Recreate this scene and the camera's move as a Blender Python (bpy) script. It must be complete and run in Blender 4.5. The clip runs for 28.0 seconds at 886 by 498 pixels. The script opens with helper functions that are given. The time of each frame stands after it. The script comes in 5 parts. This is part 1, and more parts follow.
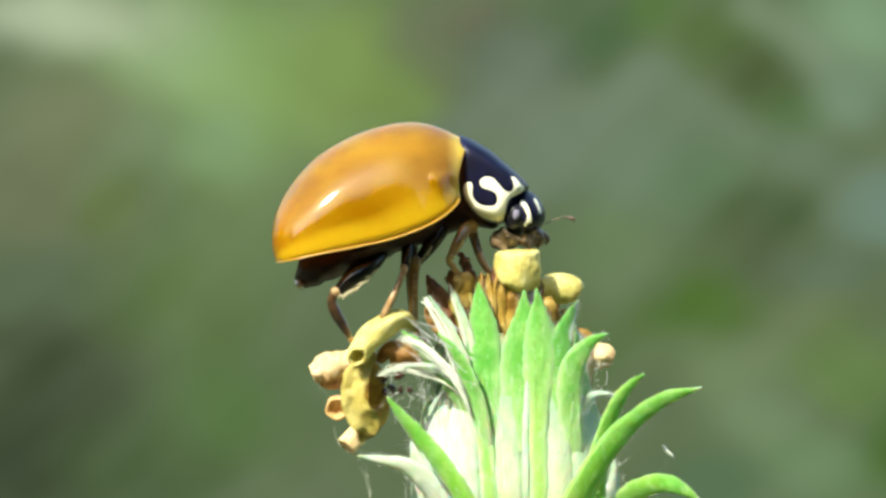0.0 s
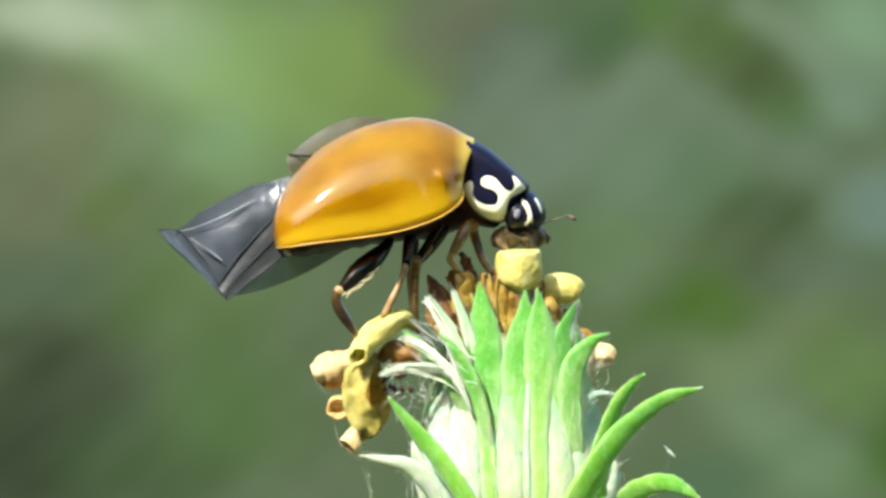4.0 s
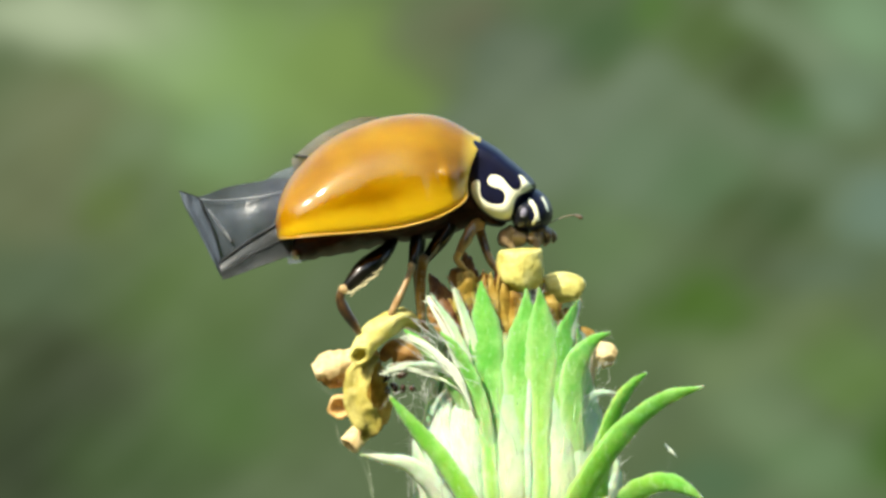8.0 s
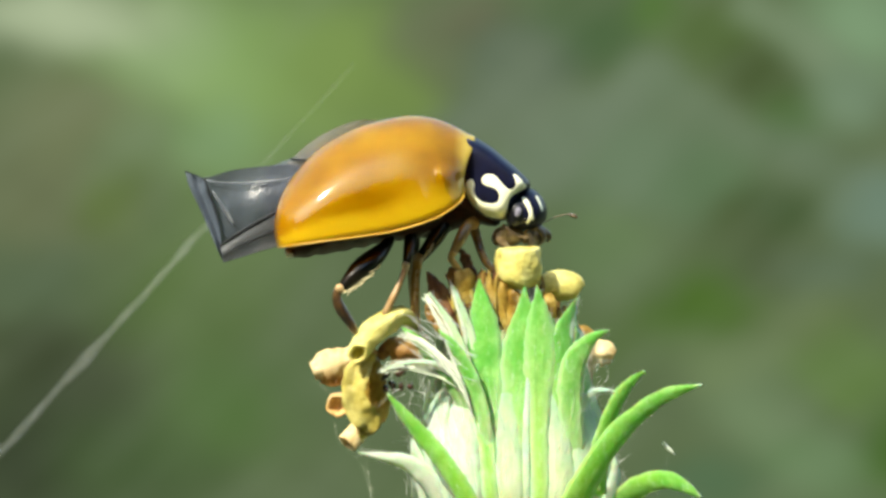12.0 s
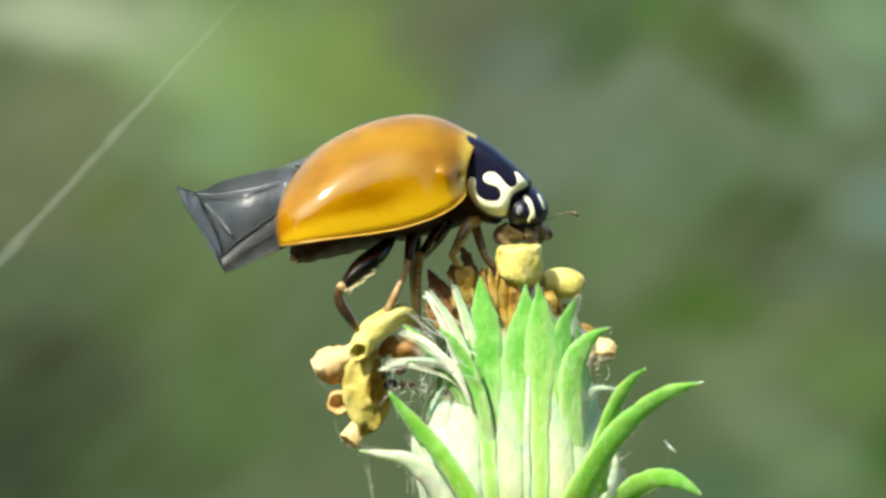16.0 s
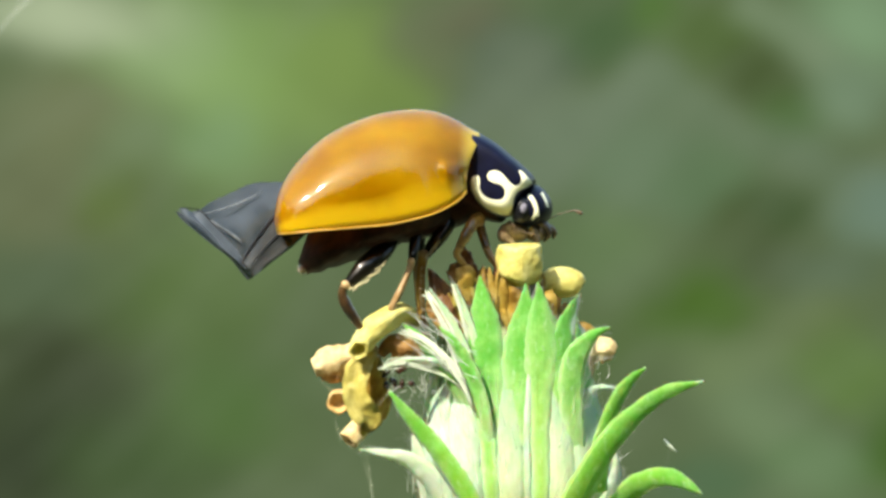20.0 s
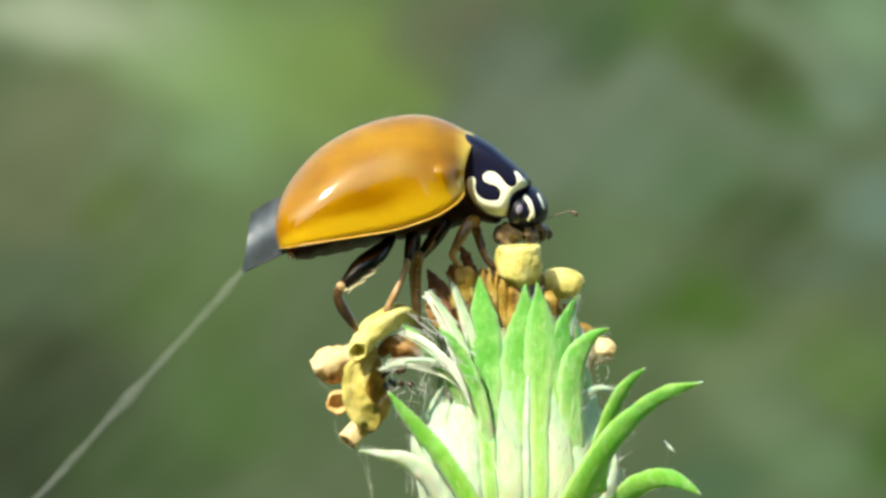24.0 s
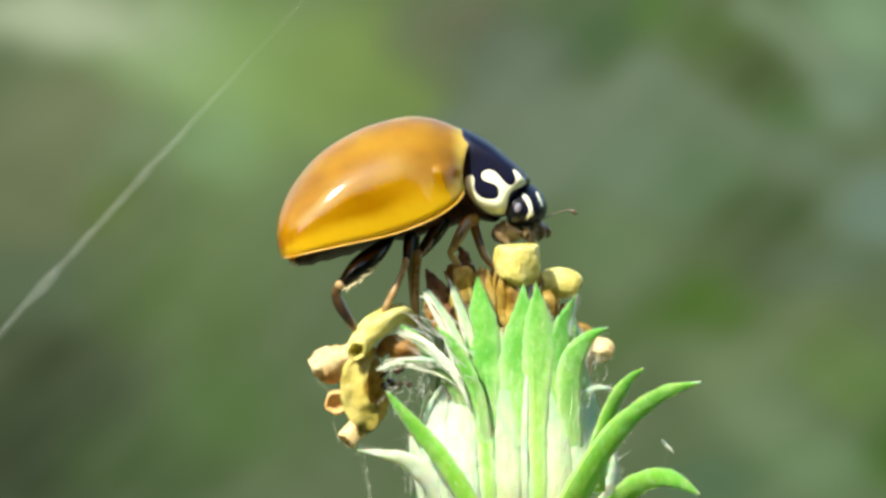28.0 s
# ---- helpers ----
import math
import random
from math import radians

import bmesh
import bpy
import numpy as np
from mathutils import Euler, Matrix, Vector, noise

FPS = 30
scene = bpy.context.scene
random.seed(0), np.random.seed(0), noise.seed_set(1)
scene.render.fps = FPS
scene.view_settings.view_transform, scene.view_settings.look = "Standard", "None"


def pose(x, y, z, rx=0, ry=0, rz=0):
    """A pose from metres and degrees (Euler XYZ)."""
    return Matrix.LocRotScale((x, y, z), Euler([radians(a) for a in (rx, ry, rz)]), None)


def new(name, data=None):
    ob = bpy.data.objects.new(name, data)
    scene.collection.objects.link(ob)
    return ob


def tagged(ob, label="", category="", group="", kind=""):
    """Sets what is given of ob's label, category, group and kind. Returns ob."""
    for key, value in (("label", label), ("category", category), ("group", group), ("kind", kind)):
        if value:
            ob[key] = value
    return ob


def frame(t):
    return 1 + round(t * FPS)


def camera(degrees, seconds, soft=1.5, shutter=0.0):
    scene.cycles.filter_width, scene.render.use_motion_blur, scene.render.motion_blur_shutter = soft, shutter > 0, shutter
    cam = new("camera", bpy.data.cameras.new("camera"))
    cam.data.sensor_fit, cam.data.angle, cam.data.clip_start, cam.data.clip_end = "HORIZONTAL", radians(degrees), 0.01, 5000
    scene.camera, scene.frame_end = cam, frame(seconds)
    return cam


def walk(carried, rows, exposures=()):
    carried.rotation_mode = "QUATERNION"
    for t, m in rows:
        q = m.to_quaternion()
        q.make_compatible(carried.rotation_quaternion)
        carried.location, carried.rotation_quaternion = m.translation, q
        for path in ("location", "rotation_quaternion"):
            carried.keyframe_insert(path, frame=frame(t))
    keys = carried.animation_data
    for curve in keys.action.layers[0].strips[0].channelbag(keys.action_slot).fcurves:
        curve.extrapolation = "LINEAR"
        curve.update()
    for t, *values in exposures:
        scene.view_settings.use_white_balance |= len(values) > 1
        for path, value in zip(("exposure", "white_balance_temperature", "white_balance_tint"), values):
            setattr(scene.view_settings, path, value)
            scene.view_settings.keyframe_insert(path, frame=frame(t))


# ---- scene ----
from mathutils.geometry import delaunay_2d_cdt

# Working units: hundredths of a millimetre. at(a, b, d): a to the right and b
# downwards over the upright plane of the flower's axis, d away from the viewer.
U = 0.00001
DIST = 7460.0
Z0 = 0.45

# ---------------------------------------------------------------- camera
cam = camera(12.0, 28.0, soft=3.0)
cam.data.dof.use_dof = True
cam.data.dof.focus_distance = (DIST - 90) * U
cam.data.dof.aperture_fstop = 300.0


def eye(t, dx, dy):
    """The viewer's place, shifted by the slow sway of the support."""
    return t, pose(-dx * U, -DIST * U, Z0 + dy * U, 90, 0, 0)


walk(cam, [eye(*r) for r in (
    (0, -4.2, 2.3), (0.5, -2.5, 6.1), (1, -2.1, 6.9), (1.5, -2.1, 5.7), (2, -1.9, 5.2), (2.5, -2.1, 3.3),
    (3, -1.3, 4.6), (3.5, -2.3, 2.7), (5.5, -1.7, 0.8), (6, -0.4, 0.0), (6.5, -0.8, 2.3), (7, 1.4, -0.2),
    (7.5, 0.4, -1.3), (8, 0.0, 0.0), (8.5, -0.8, -0.8), (9, -2.1, -3.6), (9.5, -3.4, -4.4), (10, -3.4, -3.1),
    (10.5, -3.2, -4.6), (11, -3.6, -4.2), (11.5, -2.7, -2.3), (12, -3.0, -3.3), (12.5, -3.2, -4.8),
    (14.5, -2.3, -8.2), (15, -0.9, -7.1), (15.5, -1.5, -6.9), (16, -1.5, -7.1), (16.5, -1.3, -6.7),
    (17, -1.7, -6.1), (17.5, -1.9, -7.7), (18, -2.5, -8.2), (18.5, -3.0, -8.6), (19, -2.7, -10.9),
    (19.5, -1.3, -7.3), (20, -1.3, -8.8), (20.5, -1.1, -8.8), (21, -0.6, -8.8), (21.5, -0.6, -11.9),
    (23.5, -1.3, -8.2), (24, -2.5, -7.3), (24.5, -2.5, -7.3), (25, -2.3, -7.3), (25.5, -3.2, -7.3),
    (26, -3.8, -7.3), (26.5, -5.2, -5.4), (27, -4.7, -5.7), (27.5, -4.9, -5.5), (28, -5.3, -7.7))],
    exposures=((0, 0.94, 6350, 10), (1, 0.95, 6200, 10), (3.5, 0.95, 6150, 10), (5.5, 0.94, 6400, 9), (7, 0.85, 6500, 7), (8, 0.88, 6550, 7), (11, 0.85, 6550, 7), (15, 0.87, 6550, 7),
               (18, 0.85, 6600, 7), (24, 0.84, 6550, 7), (26.5, 0.86, 6550, 8), (28, 0.91, 6500, 9)))

# ---------------------------------------------------------------- light
SUN_WAY = Vector((-0.46, -0.60, 0.74)).normalized()   # towards the sun

world = bpy.data.worlds.new("sky")
scene.world = world
world.use_nodes = True
wn = world.node_tree.nodes
sky = wn.new("ShaderNodeTexSky")
sky.sky_type, sky.sun_disc, sky.air_density, sky.dust_density = "NISHITA", False, 2.0, 4.5
sky.ozone_density = 5.0
sky.sun_elevation = math.asin(SUN_WAY.z)
sky.sun_rotation = math.atan2(SUN_WAY.x, SUN_WAY.y)
world.node_tree.links.new(sky.outputs[0], wn["Background"].inputs[0])
wn["Background"].inputs[1].default_value = 0.15

sun_data = bpy.data.lights.new("sun", "SUN")
sun_data.energy, sun_data.angle, sun_data.color = 4.7, radians(0.6), (1.0, 0.94, 0.81)
sun = new("sun", sun_data)
sun.matrix_world = Matrix.Translation((-3, 3, 4)) @ SUN_WAY.to_track_quat("Z", "Y").to_matrix().to_4x4()


# ---------------------------------------------------------------- small helpers
def at(a, b, d=0.0):
    k = (DIST + d) / DIST
    return Vector(((a - 784) * k * U, d * U, Z0 + (441 - b) * k * U))


def smooth_line(pts, n):
    """n points on a Catmull-Rom line through pts (tuples of any length)."""
    p = np.array(pts, float)
    p = np.vstack((2 * p[0] - p[1], p, 2 * p[-1] - p[-2]))
    out, m = [], len(p) - 3
    for i in range(n):
        s = i / (n - 1) * m
        j = min(int(s), m - 1)
        f = s - j
        a, b, c, e = p[j:j + 4]
        out.append(0.5 * (2 * b + (c - a) * f + (2 * a - 5 * b + 4 * c - e) * f * f + (3 * b - a - 3 * c + e) * f ** 3))
    return np.array(out)


def ring_line(pts, n):
    """n points on a closed smooth line through pts."""
    p, out, m = np.array(pts, float), [], len(pts)
    for i in range(n):
        s = i / n * m
        j = int(s)
        f = s - j
        a, b, c, e = (p[(j + q) % m] for q in (-1, 0, 1, 2))
        out.append(0.5 * (2 * b + (c - a) * f + (2 * a - 5 * b + 4 * c - e) * f * f + (3 * b - a - 3 * c + e) * f ** 3))
    return np.array(out)


ORIGIN = {}


def part(name, bm, material, parent, label="", pivot=None):
    """Links a bmesh (in world places) as one mesh object under a thing or a part, turning about pivot."""
    base = ORIGIN[parent.name] if parent else Vector((0, 0, 0))
    pivot = pivot.copy() if pivot is not None else base.copy()
    bmesh.ops.translate(bm, verts=bm.verts, vec=-pivot)
    me = bpy.data.meshes.new(name)
    bm.to_mesh(me)
    bm.free()
    for p in me.polygons:
        p.use_smooth = True
    me.materials.append(material)
    ob = new(name, me)
    ob.location = pivot - base
    if parent:
        ob.parent = parent
    ORIGIN[ob.name] = pivot
    if label:
        tagged(ob, label)
    return ob


def thing(name, where, label, category, **more):
    ob = new(name)
    ob.empty_display_size = 0.001
    ob.location = where
    ORIGIN[ob.name] = where.copy()
    return tagged(ob, label, category, **more)


def add_tube(bm, path, radii, n=12, flat=1.0, hollow=0.0, rough=0.0, caps=True):
    """A tapered tube along world points; radii in working units. hollow: depth of the cup at the far end."""
    pts = [Vector(p) for p in path]
    rings, side = [], None
    m = len(pts)

    def ring(c, r, x, y):
        return [bm.verts.new(c + (x * math.cos(2 * math.pi * i / n) + y * flat * math.sin(2 * math.pi * i / n)) * r *
                             (1 + rough * (0.55 * math.sin(5 * 2 * math.pi * i / n + c.z * 9000) + 1.3 * noise.noise((c + x * r * math.cos(6.2832 * i / n) + y * r * math.sin(6.2832 * i / n)) * 5500)))) for i in range(n)]
    uv = bm.loops.layers.uv.verify()
    for i in range(m):
        way = (pts[min(i + 1, m - 1)] - pts[max(i - 1, 0)]).normalized()
        if side is None:
            side = way.cross(Vector((0, 1, 0)))
            if side.length < 0.1:
                side = way.cross(Vector((1, 0, 0)))
        side = (side - way * side.dot(way)).normalized()
        rings.append((ring(pts[i], radii[i] * U, side, way.cross(side)), i / (m - 1)))
    if hollow:
        way = (pts[-1] - pts[-2]).normalized()
        y = way.cross(side)
        rings.append((ring(pts[-1] + way * radii[-1] * 0.12 * U, radii[-1] * 0.9 * U, side, y), 1.0))
        rings.append((ring(pts[-1], radii[-1] * 0.72 * U, side, y), 0.98))
        rings.append((ring(pts[-1] - way * hollow * U, radii[-1] * 0.5 * U, side, y), 0.9))
    for (r0, u0), (r1, u1) in zip(rings, rings[1:]):
        for i in range(n):
            f = bm.faces.new((r0[i], r0[(i + 1) % n], r1[(i + 1) % n], r1[i]))
            for lp, v in zip(f.loops, ((i / n, u0), ((i + 1) / n, u0), ((i + 1) / n, u1), (i / n, u1))):
                lp[uv].uv = v
    if caps:
        bm.faces.new(rings[0][0][::-1])
        bm.faces.new(rings[-1][0])
    return bm


def tube(rows, n_along=10, **more):
    """rows: (a, b, d, radius)."""
    line = smooth_line(rows, n_along)
    return add_tube(bmesh.new(), [at(*p[:3]) for p in line], [max(p[3], 0.5) for p in line], **more)


class Pebble:
    """A rounded solid with the side outline given by a few points and half-thickness deep."""

    def __init__(self, outline, deep, d=0.0, power=2.0, n=48):
        self.o = ring_line(outline, n)
        self.c = self.o.mean(axis=0)
        self.deep, self.d, self.power, self.n = deep, d, power, n
        v = self.o - self.c
        self.ang, self.rad = np.arctan2(v[:, 1], v[:, 0]), np.hypot(v[:, 0], v[:, 1])
        order = np.argsort(self.ang)
        self.ang, self.rad = self.ang[order], self.rad[order]

    def depth(self, r):
        return self.deep * max(0.0, 1 - r ** self.power) ** 0.5

    def near(self, a, b, lift=0.0):
        """The place on the near side behind (a, b), raised by lift."""
        v = np.array((a, b)) - self.c
        r = np.hypot(*v) / np.interp(np.arctan2(v[1], v[0]), self.ang, self.rad, period=2 * math.pi)
        return at(a, b, self.d - self.depth(min(r, 1.0)) - lift)

    def bm(self, rings=9):
        bm = bmesh.new()

        def side(sign):
            made = [[bm.verts.new(at(*self.c, self.d + sign * self.deep))]]
            for k in range(1, rings):
                r = math.sin(k / rings * math.pi / 2)
                made.append([bm.verts.new(at(*(self.c + (q - self.c) * r), self.d + sign * self.depth(r))) for q in self.o])
            return made
        edge = [bm.verts.new(at(*q, self.d)) for q in self.o]
        for sign in (-1, 1):
            rows = side(sign) + [edge]
            for i in range(self.n):
                j = (i + 1) % self.n
                tri = (rows[0][0], rows[1][i], rows[1][j])
                bm.faces.new(tri if sign < 0 else tri[::-1])
                for r0, r1 in zip(rows[1:], rows[2:]):
                    quad = (r0[i], r1[i], r1[j], r0[j])
                    bm.faces.new(quad if sign < 0 else quad[::-1])
        bmesh.ops.recalc_face_normals(bm, faces=bm.faces)
        return bm

    def patch(self, outline, lift, n=110, step=3.0):
        """A thin raised marking that fills a closed outline of (a, b) on the near side."""
        ring = [Vector(q) for q in ring_line(outline, n)]
        lo, hi = np.min(ring, axis=0), np.max(ring, axis=0)
        inner = [Vector((a, b)) for a in np.arange(lo[0], hi[0], step) for b in np.arange(lo[1], hi[1], step)]
        inner = [q for q in inner if min((q - r).length for r in ring) > step * 0.5]
        pts, _, faces, _, _, _ = delaunay_2d_cdt(ring + inner, [(i, (i + 1) % n) for i in range(n)], [], 1, 1e-4)
        bm = bmesh.new()
        vs = [bm.verts.new(self.near(q.x, q.y, lift * min(1.0, min((q - r).length for r in ring) / 3) + 0.3)) for q in pts]
        for f in faces:
            bm.faces.new([vs[i] for i in f])
        bmesh.ops.delete(bm, geom=[v for v in bm.verts if not v.link_faces], context="VERTS")
        bmesh.ops.recalc_face_normals(bm, faces=bm.faces)
        if sum(f.normal.y for f in bm.faces) > 0:
            bmesh.ops.reverse_faces(bm, faces=bm.faces)
        return bm

    def ribbon(self, rows, lift, n=20):
        """A raised marking along (a, b, half-width) on the near side, with round ends."""
        line = smooth_line(rows, n)
        bm, last = bmesh.new(), None
        way = np.gradient(line[:, :2], axis=0)
        way /= np.hypot(way[:, 0], way[:, 1])[:, None]
        ext = [(line[0][:2] - way[0] * line[0][2] * math.cos(q), way[0], line[0][2] * math.sin(q)) for q in (0.05, 0.5, 1.0)]
        ext += [(p[:2], w, p[2]) for p, w in zip(line, way)]
        ext += [(line[-1][:2] + way[-1] * line[-1][2] * math.cos(q), way[-1], line[-1][2] * math.sin(q)) for q in (1.0, 0.5, 0.05)]
        for c, w, half in ext:
            row = []
            for k in range(7):
                s = k / 3 - 1
                q = c + np.array((-w[1], w[0])) * half * s
                row.append(bm.verts.new(self.near(q[0], q[1], lift * (1 - s ** 6) + 0.15)))
            if last:
                for k in range(6):
                    bm.faces.new((last[k], last[k + 1], row[k + 1], row[k]))
            last = row
        bmesh.ops.recalc_face_normals(bm, faces=bm.faces)
        if bm.faces and sum(f.normal.y for f in bm.faces) > 0:
            bmesh.ops.reverse_faces(bm, faces=bm.faces)
        return bm


def ellipsoid(a, b, d, ra, rb, rd, turn=0.0):
    bm = bmesh.new()
    bmesh.ops.create_uvsphere(bm, u_segments=20, v_segments=12, radius=1)
    m = Matrix.Translation(at(a, b, d)) @ Matrix.Rotation(radians(turn), 4, "Y") @ Matrix.Diagonal((ra * U, rd * U, rb * U, 1))
    bmesh.ops.transform(bm, matrix=m, verts=bm.verts)
    return bm


def blade(rows, thick=5.0, fold=0.25, n=16, tilt=0.0, twist=0.0, wavy=0.0, jag=0.17):
    """A leaf-like scale: rows (a, b, d, half-width) from base to tip; fold deepens the midrib; solid."""
    line = smooth_line(rows, n)
    pts = [at(*p[:3]) for p in line]
    bm = bmesh.new()
    uv = bm.loops.layers.uv.verify()
    cols = 6
    rings = []
    for i, p in enumerate(pts):
        way = (pts[min(i + 1, n - 1)] - pts[max(i - 1, 0)]).normalized()
        out = Vector((math.sin(radians(tilt + twist * i / n)), -math.cos(radians(tilt + twist * i / n)), 0))
        across = way.cross(out).normalized()
        out = across.cross(way).normalized()
        w = max(line[i][3], 0.6) * U * (1 + jag * noise.noise(p * 9000 + Vector((3.1, 0, 0))))
        th = thick * U * min(1.0, 0.25 + w / (12 * U))
        top, low = [], []
        for k in range(cols + 1):
            s = 2 * k / cols - 1
            rip = wavy * noise.noise((p + across * s * w) * 14000) * U
            q = p + across * s * w + out * (-abs(s) ** 1.6 * fold * w + rip)
            edge = max(0.12, 1 - abs(s) ** 3)
            top.append(bm.verts.new(q + out * th * 0.5 * edge))
            low.append(bm.verts.new(q - out * th * 0.5 * edge))
        rings.append(top + low[::-1])
    m = 2 * (cols + 1)
    for i in range(n - 1):
        for k in range(m):
            j = (k + 1) % m
            f = bm.faces.new((rings[i][k], rings[i][j], rings[i + 1][j], rings[i + 1][k]))
            for lp, (kk, ii) in zip(f.loops, ((k, i), (j, i), (j, i + 1), (k, i + 1))):
                kk = kk if kk <= cols else m - 1 - kk
                lp[uv].uv = (kk / cols, ii / (n - 1))
    bm.faces.new(rings[0][::-1])
    bm.faces.new(rings[-1])
    bmesh.ops.recalc_face_normals(bm, faces=bm.faces)
    return bm


def sheet(top, low, d, nu=22, nv=14, ripple=6.0, thick=1.2, seed=0.0, bend=0.0):
    """A thin wrinkled membrane between an upper and a lower line of (a, b)."""
    t, l = smooth_line(top, nu), smooth_line(low, nu)
    bm = bmesh.new()
    uv = bm.loops.layers.uv.verify()
    grids = []
    for lay in (-0.5, 0.5):
        grid = []
        for i in range(nu):
            row = []
            for j in range(nv):
                f = j / (nv - 1)
                p = t[i] * (1 - f) + l[i] * f
                dd = d + ripple * math.sin(f * 7 + seed + i * 0.10) + ripple * 0.8 * noise.noise(Vector((p[0] * 0.02, p[1] * 0.02, seed)))
                dd += bend * (1 - i / (nu - 1)) ** 2
                row.append(bm.verts.new(at(p[0], p[1], dd + lay * thick)))
            grid.append(row)
        grids.append(grid)
    for lay, grid in enumerate(grids):
        for i in range(nu - 1):
            for j in range(nv - 1):
                quad = [(i, j), (i + 1, j), (i + 1, j + 1), (i, j + 1)]
                if lay:
                    quad.reverse()
                f = bm.faces.new([grid[x][y] for x, y in quad])
                for lp, (x, y) in zip(f.loops, quad):
                    lp[uv].uv = (x / (nu - 1), y / (nv - 1))
    border = [(i, 0) for i in range(nu)] + [(nu - 1, j) for j in range(1, nv)] + \
             [(i, nv - 1) for i in range(nu - 2, -1, -1)] + [(0, j) for j in range(nv - 2, 0, -1)]
    for (x0, y0), (x1, y1) in zip(border, border[1:] + border[:1]):
        bm.faces.new((grids[0][x0][y0], grids[1][x0][y0], grids[1][x1][y1], grids[0][x1][y1]))
    bmesh.ops.recalc_face_normals(bm, faces=bm.faces)
    for e in bm.edges:
        if e.calc_face_angle(0) > 1.0:
            e.smooth = False
    return bm


# ---------------------------------------------------------------- materials
def tone(r, g, b):
    """Linear colour of an 8-bit display colour."""
    return tuple((c / 255 / 12.92 if c < 10.3 else ((c / 255 + 0.055) / 1.055) ** 2.4) for c in (r, g, b)) + (1.0,)


class Mat:
    """Small node builder round one Principled shader."""

    def __init__(self, name):
        self.m = bpy.data.materials.new(name)
        self.m.use_nodes = True
        self.t = self.m.node_tree
        self.p = self.t.nodes["Principled BSDF"]
        self.out = self.t.nodes["Material Output"]

    def node(self, kind, **sets):
        n = self.t.nodes.new(kind)
        for key, value in sets.items():
            n.inputs[key].default_value = value
        return n

    def link(self, a, b):
        self.t.links.new(a, b)

    def coords(self, which="Object"):
        return self.node("ShaderNodeTexCoord").outputs[which]

    def noise(self, scale, detail=3.0, rough=0.55, vec=None, stretch=None):
        n = self.node("ShaderNodeTexNoise", Scale=scale, Detail=detail, Roughness=rough)
        vec = vec if vec is not None else self.coords()
        if stretch:
            mp = self.node("ShaderNodeMapping", Scale=stretch)
            self.link(vec, mp.inputs[0])
            vec = mp.outputs[0]
        self.link(vec, n.inputs["Vector"])
        return n.outputs["Fac"]

    def ramp(self, fac, *stops):
        n = self.node("ShaderNodeValToRGB")
        el = n.color_ramp.elements
        while len(el) < len(stops):
            el.new(0.5)
        for e, (pos, col) in zip(el, stops):
            e.position, e.color = pos, col
        self.link(fac, n.inputs[0])
        return n.outputs[0]

    def mix(self, fac, a, b, mode="MIX"):
        n = self.t.nodes.new("ShaderNodeMix")
        n.data_type, n.blend_type = "RGBA", mode
        for sock, v in ((n.inputs[0], fac), (n.inputs[6], a), (n.inputs[7], b)):
            if hasattr(v, "links"):
                self.link(v, sock)
            else:
                sock.default_value = v
        return n.outputs[2]

    def math(self, op, a, b=0.0):
        n = self.t.nodes.new("ShaderNodeMath")
        n.operation = op
        for sock, v in zip(n.inputs, (a, b)):
            if hasattr(v, "links"):
                self.link(v, sock)
            else:
                sock.default_value = v
        return n.outputs[0]

    def bump(self, fac, strength, dist):
        n = self.node("ShaderNodeBump", Strength=strength, Distance=dist)
        self.link(fac, n.inputs["Height"])
        self.link(n.outputs[0], self.p.inputs["Normal"])

    def set(self, colour=None, rough=None, **more):
        if colour is not None:
            if hasattr(colour, "links"):
                self.link(colour, self.p.inputs["Base Color"])
            else:
                self.p.inputs["Base Color"].default_value = colour
        if rough is not None:
            if hasattr(rough, "links"):
                self.link(rough, self.p.inputs["Roughness"])
            else:
                self.p.inputs["Roughness"].default_value = rough
        for key, value in more.items():
            self.p.inputs[key.replace("_", " ")].default_value = value
        return self

    def thin(self, colour, amount):
        """Lets part of the light pass through, tinted."""
        tr = self.node("ShaderNodeBsdfTranslucent")
        if hasattr(colour, "links"):
            self.link(colour, tr.inputs[0])
        else:
            tr.inputs[0].default_value = colour
        mx = self.node("ShaderNodeMixShader", Fac=amount)
        self.link(self.p.outputs[0], mx.inputs[1])
        self.link(tr.outputs[0], mx.inputs[2])
        self.link(mx.outputs[0], self.out.inputs[0])
        return self


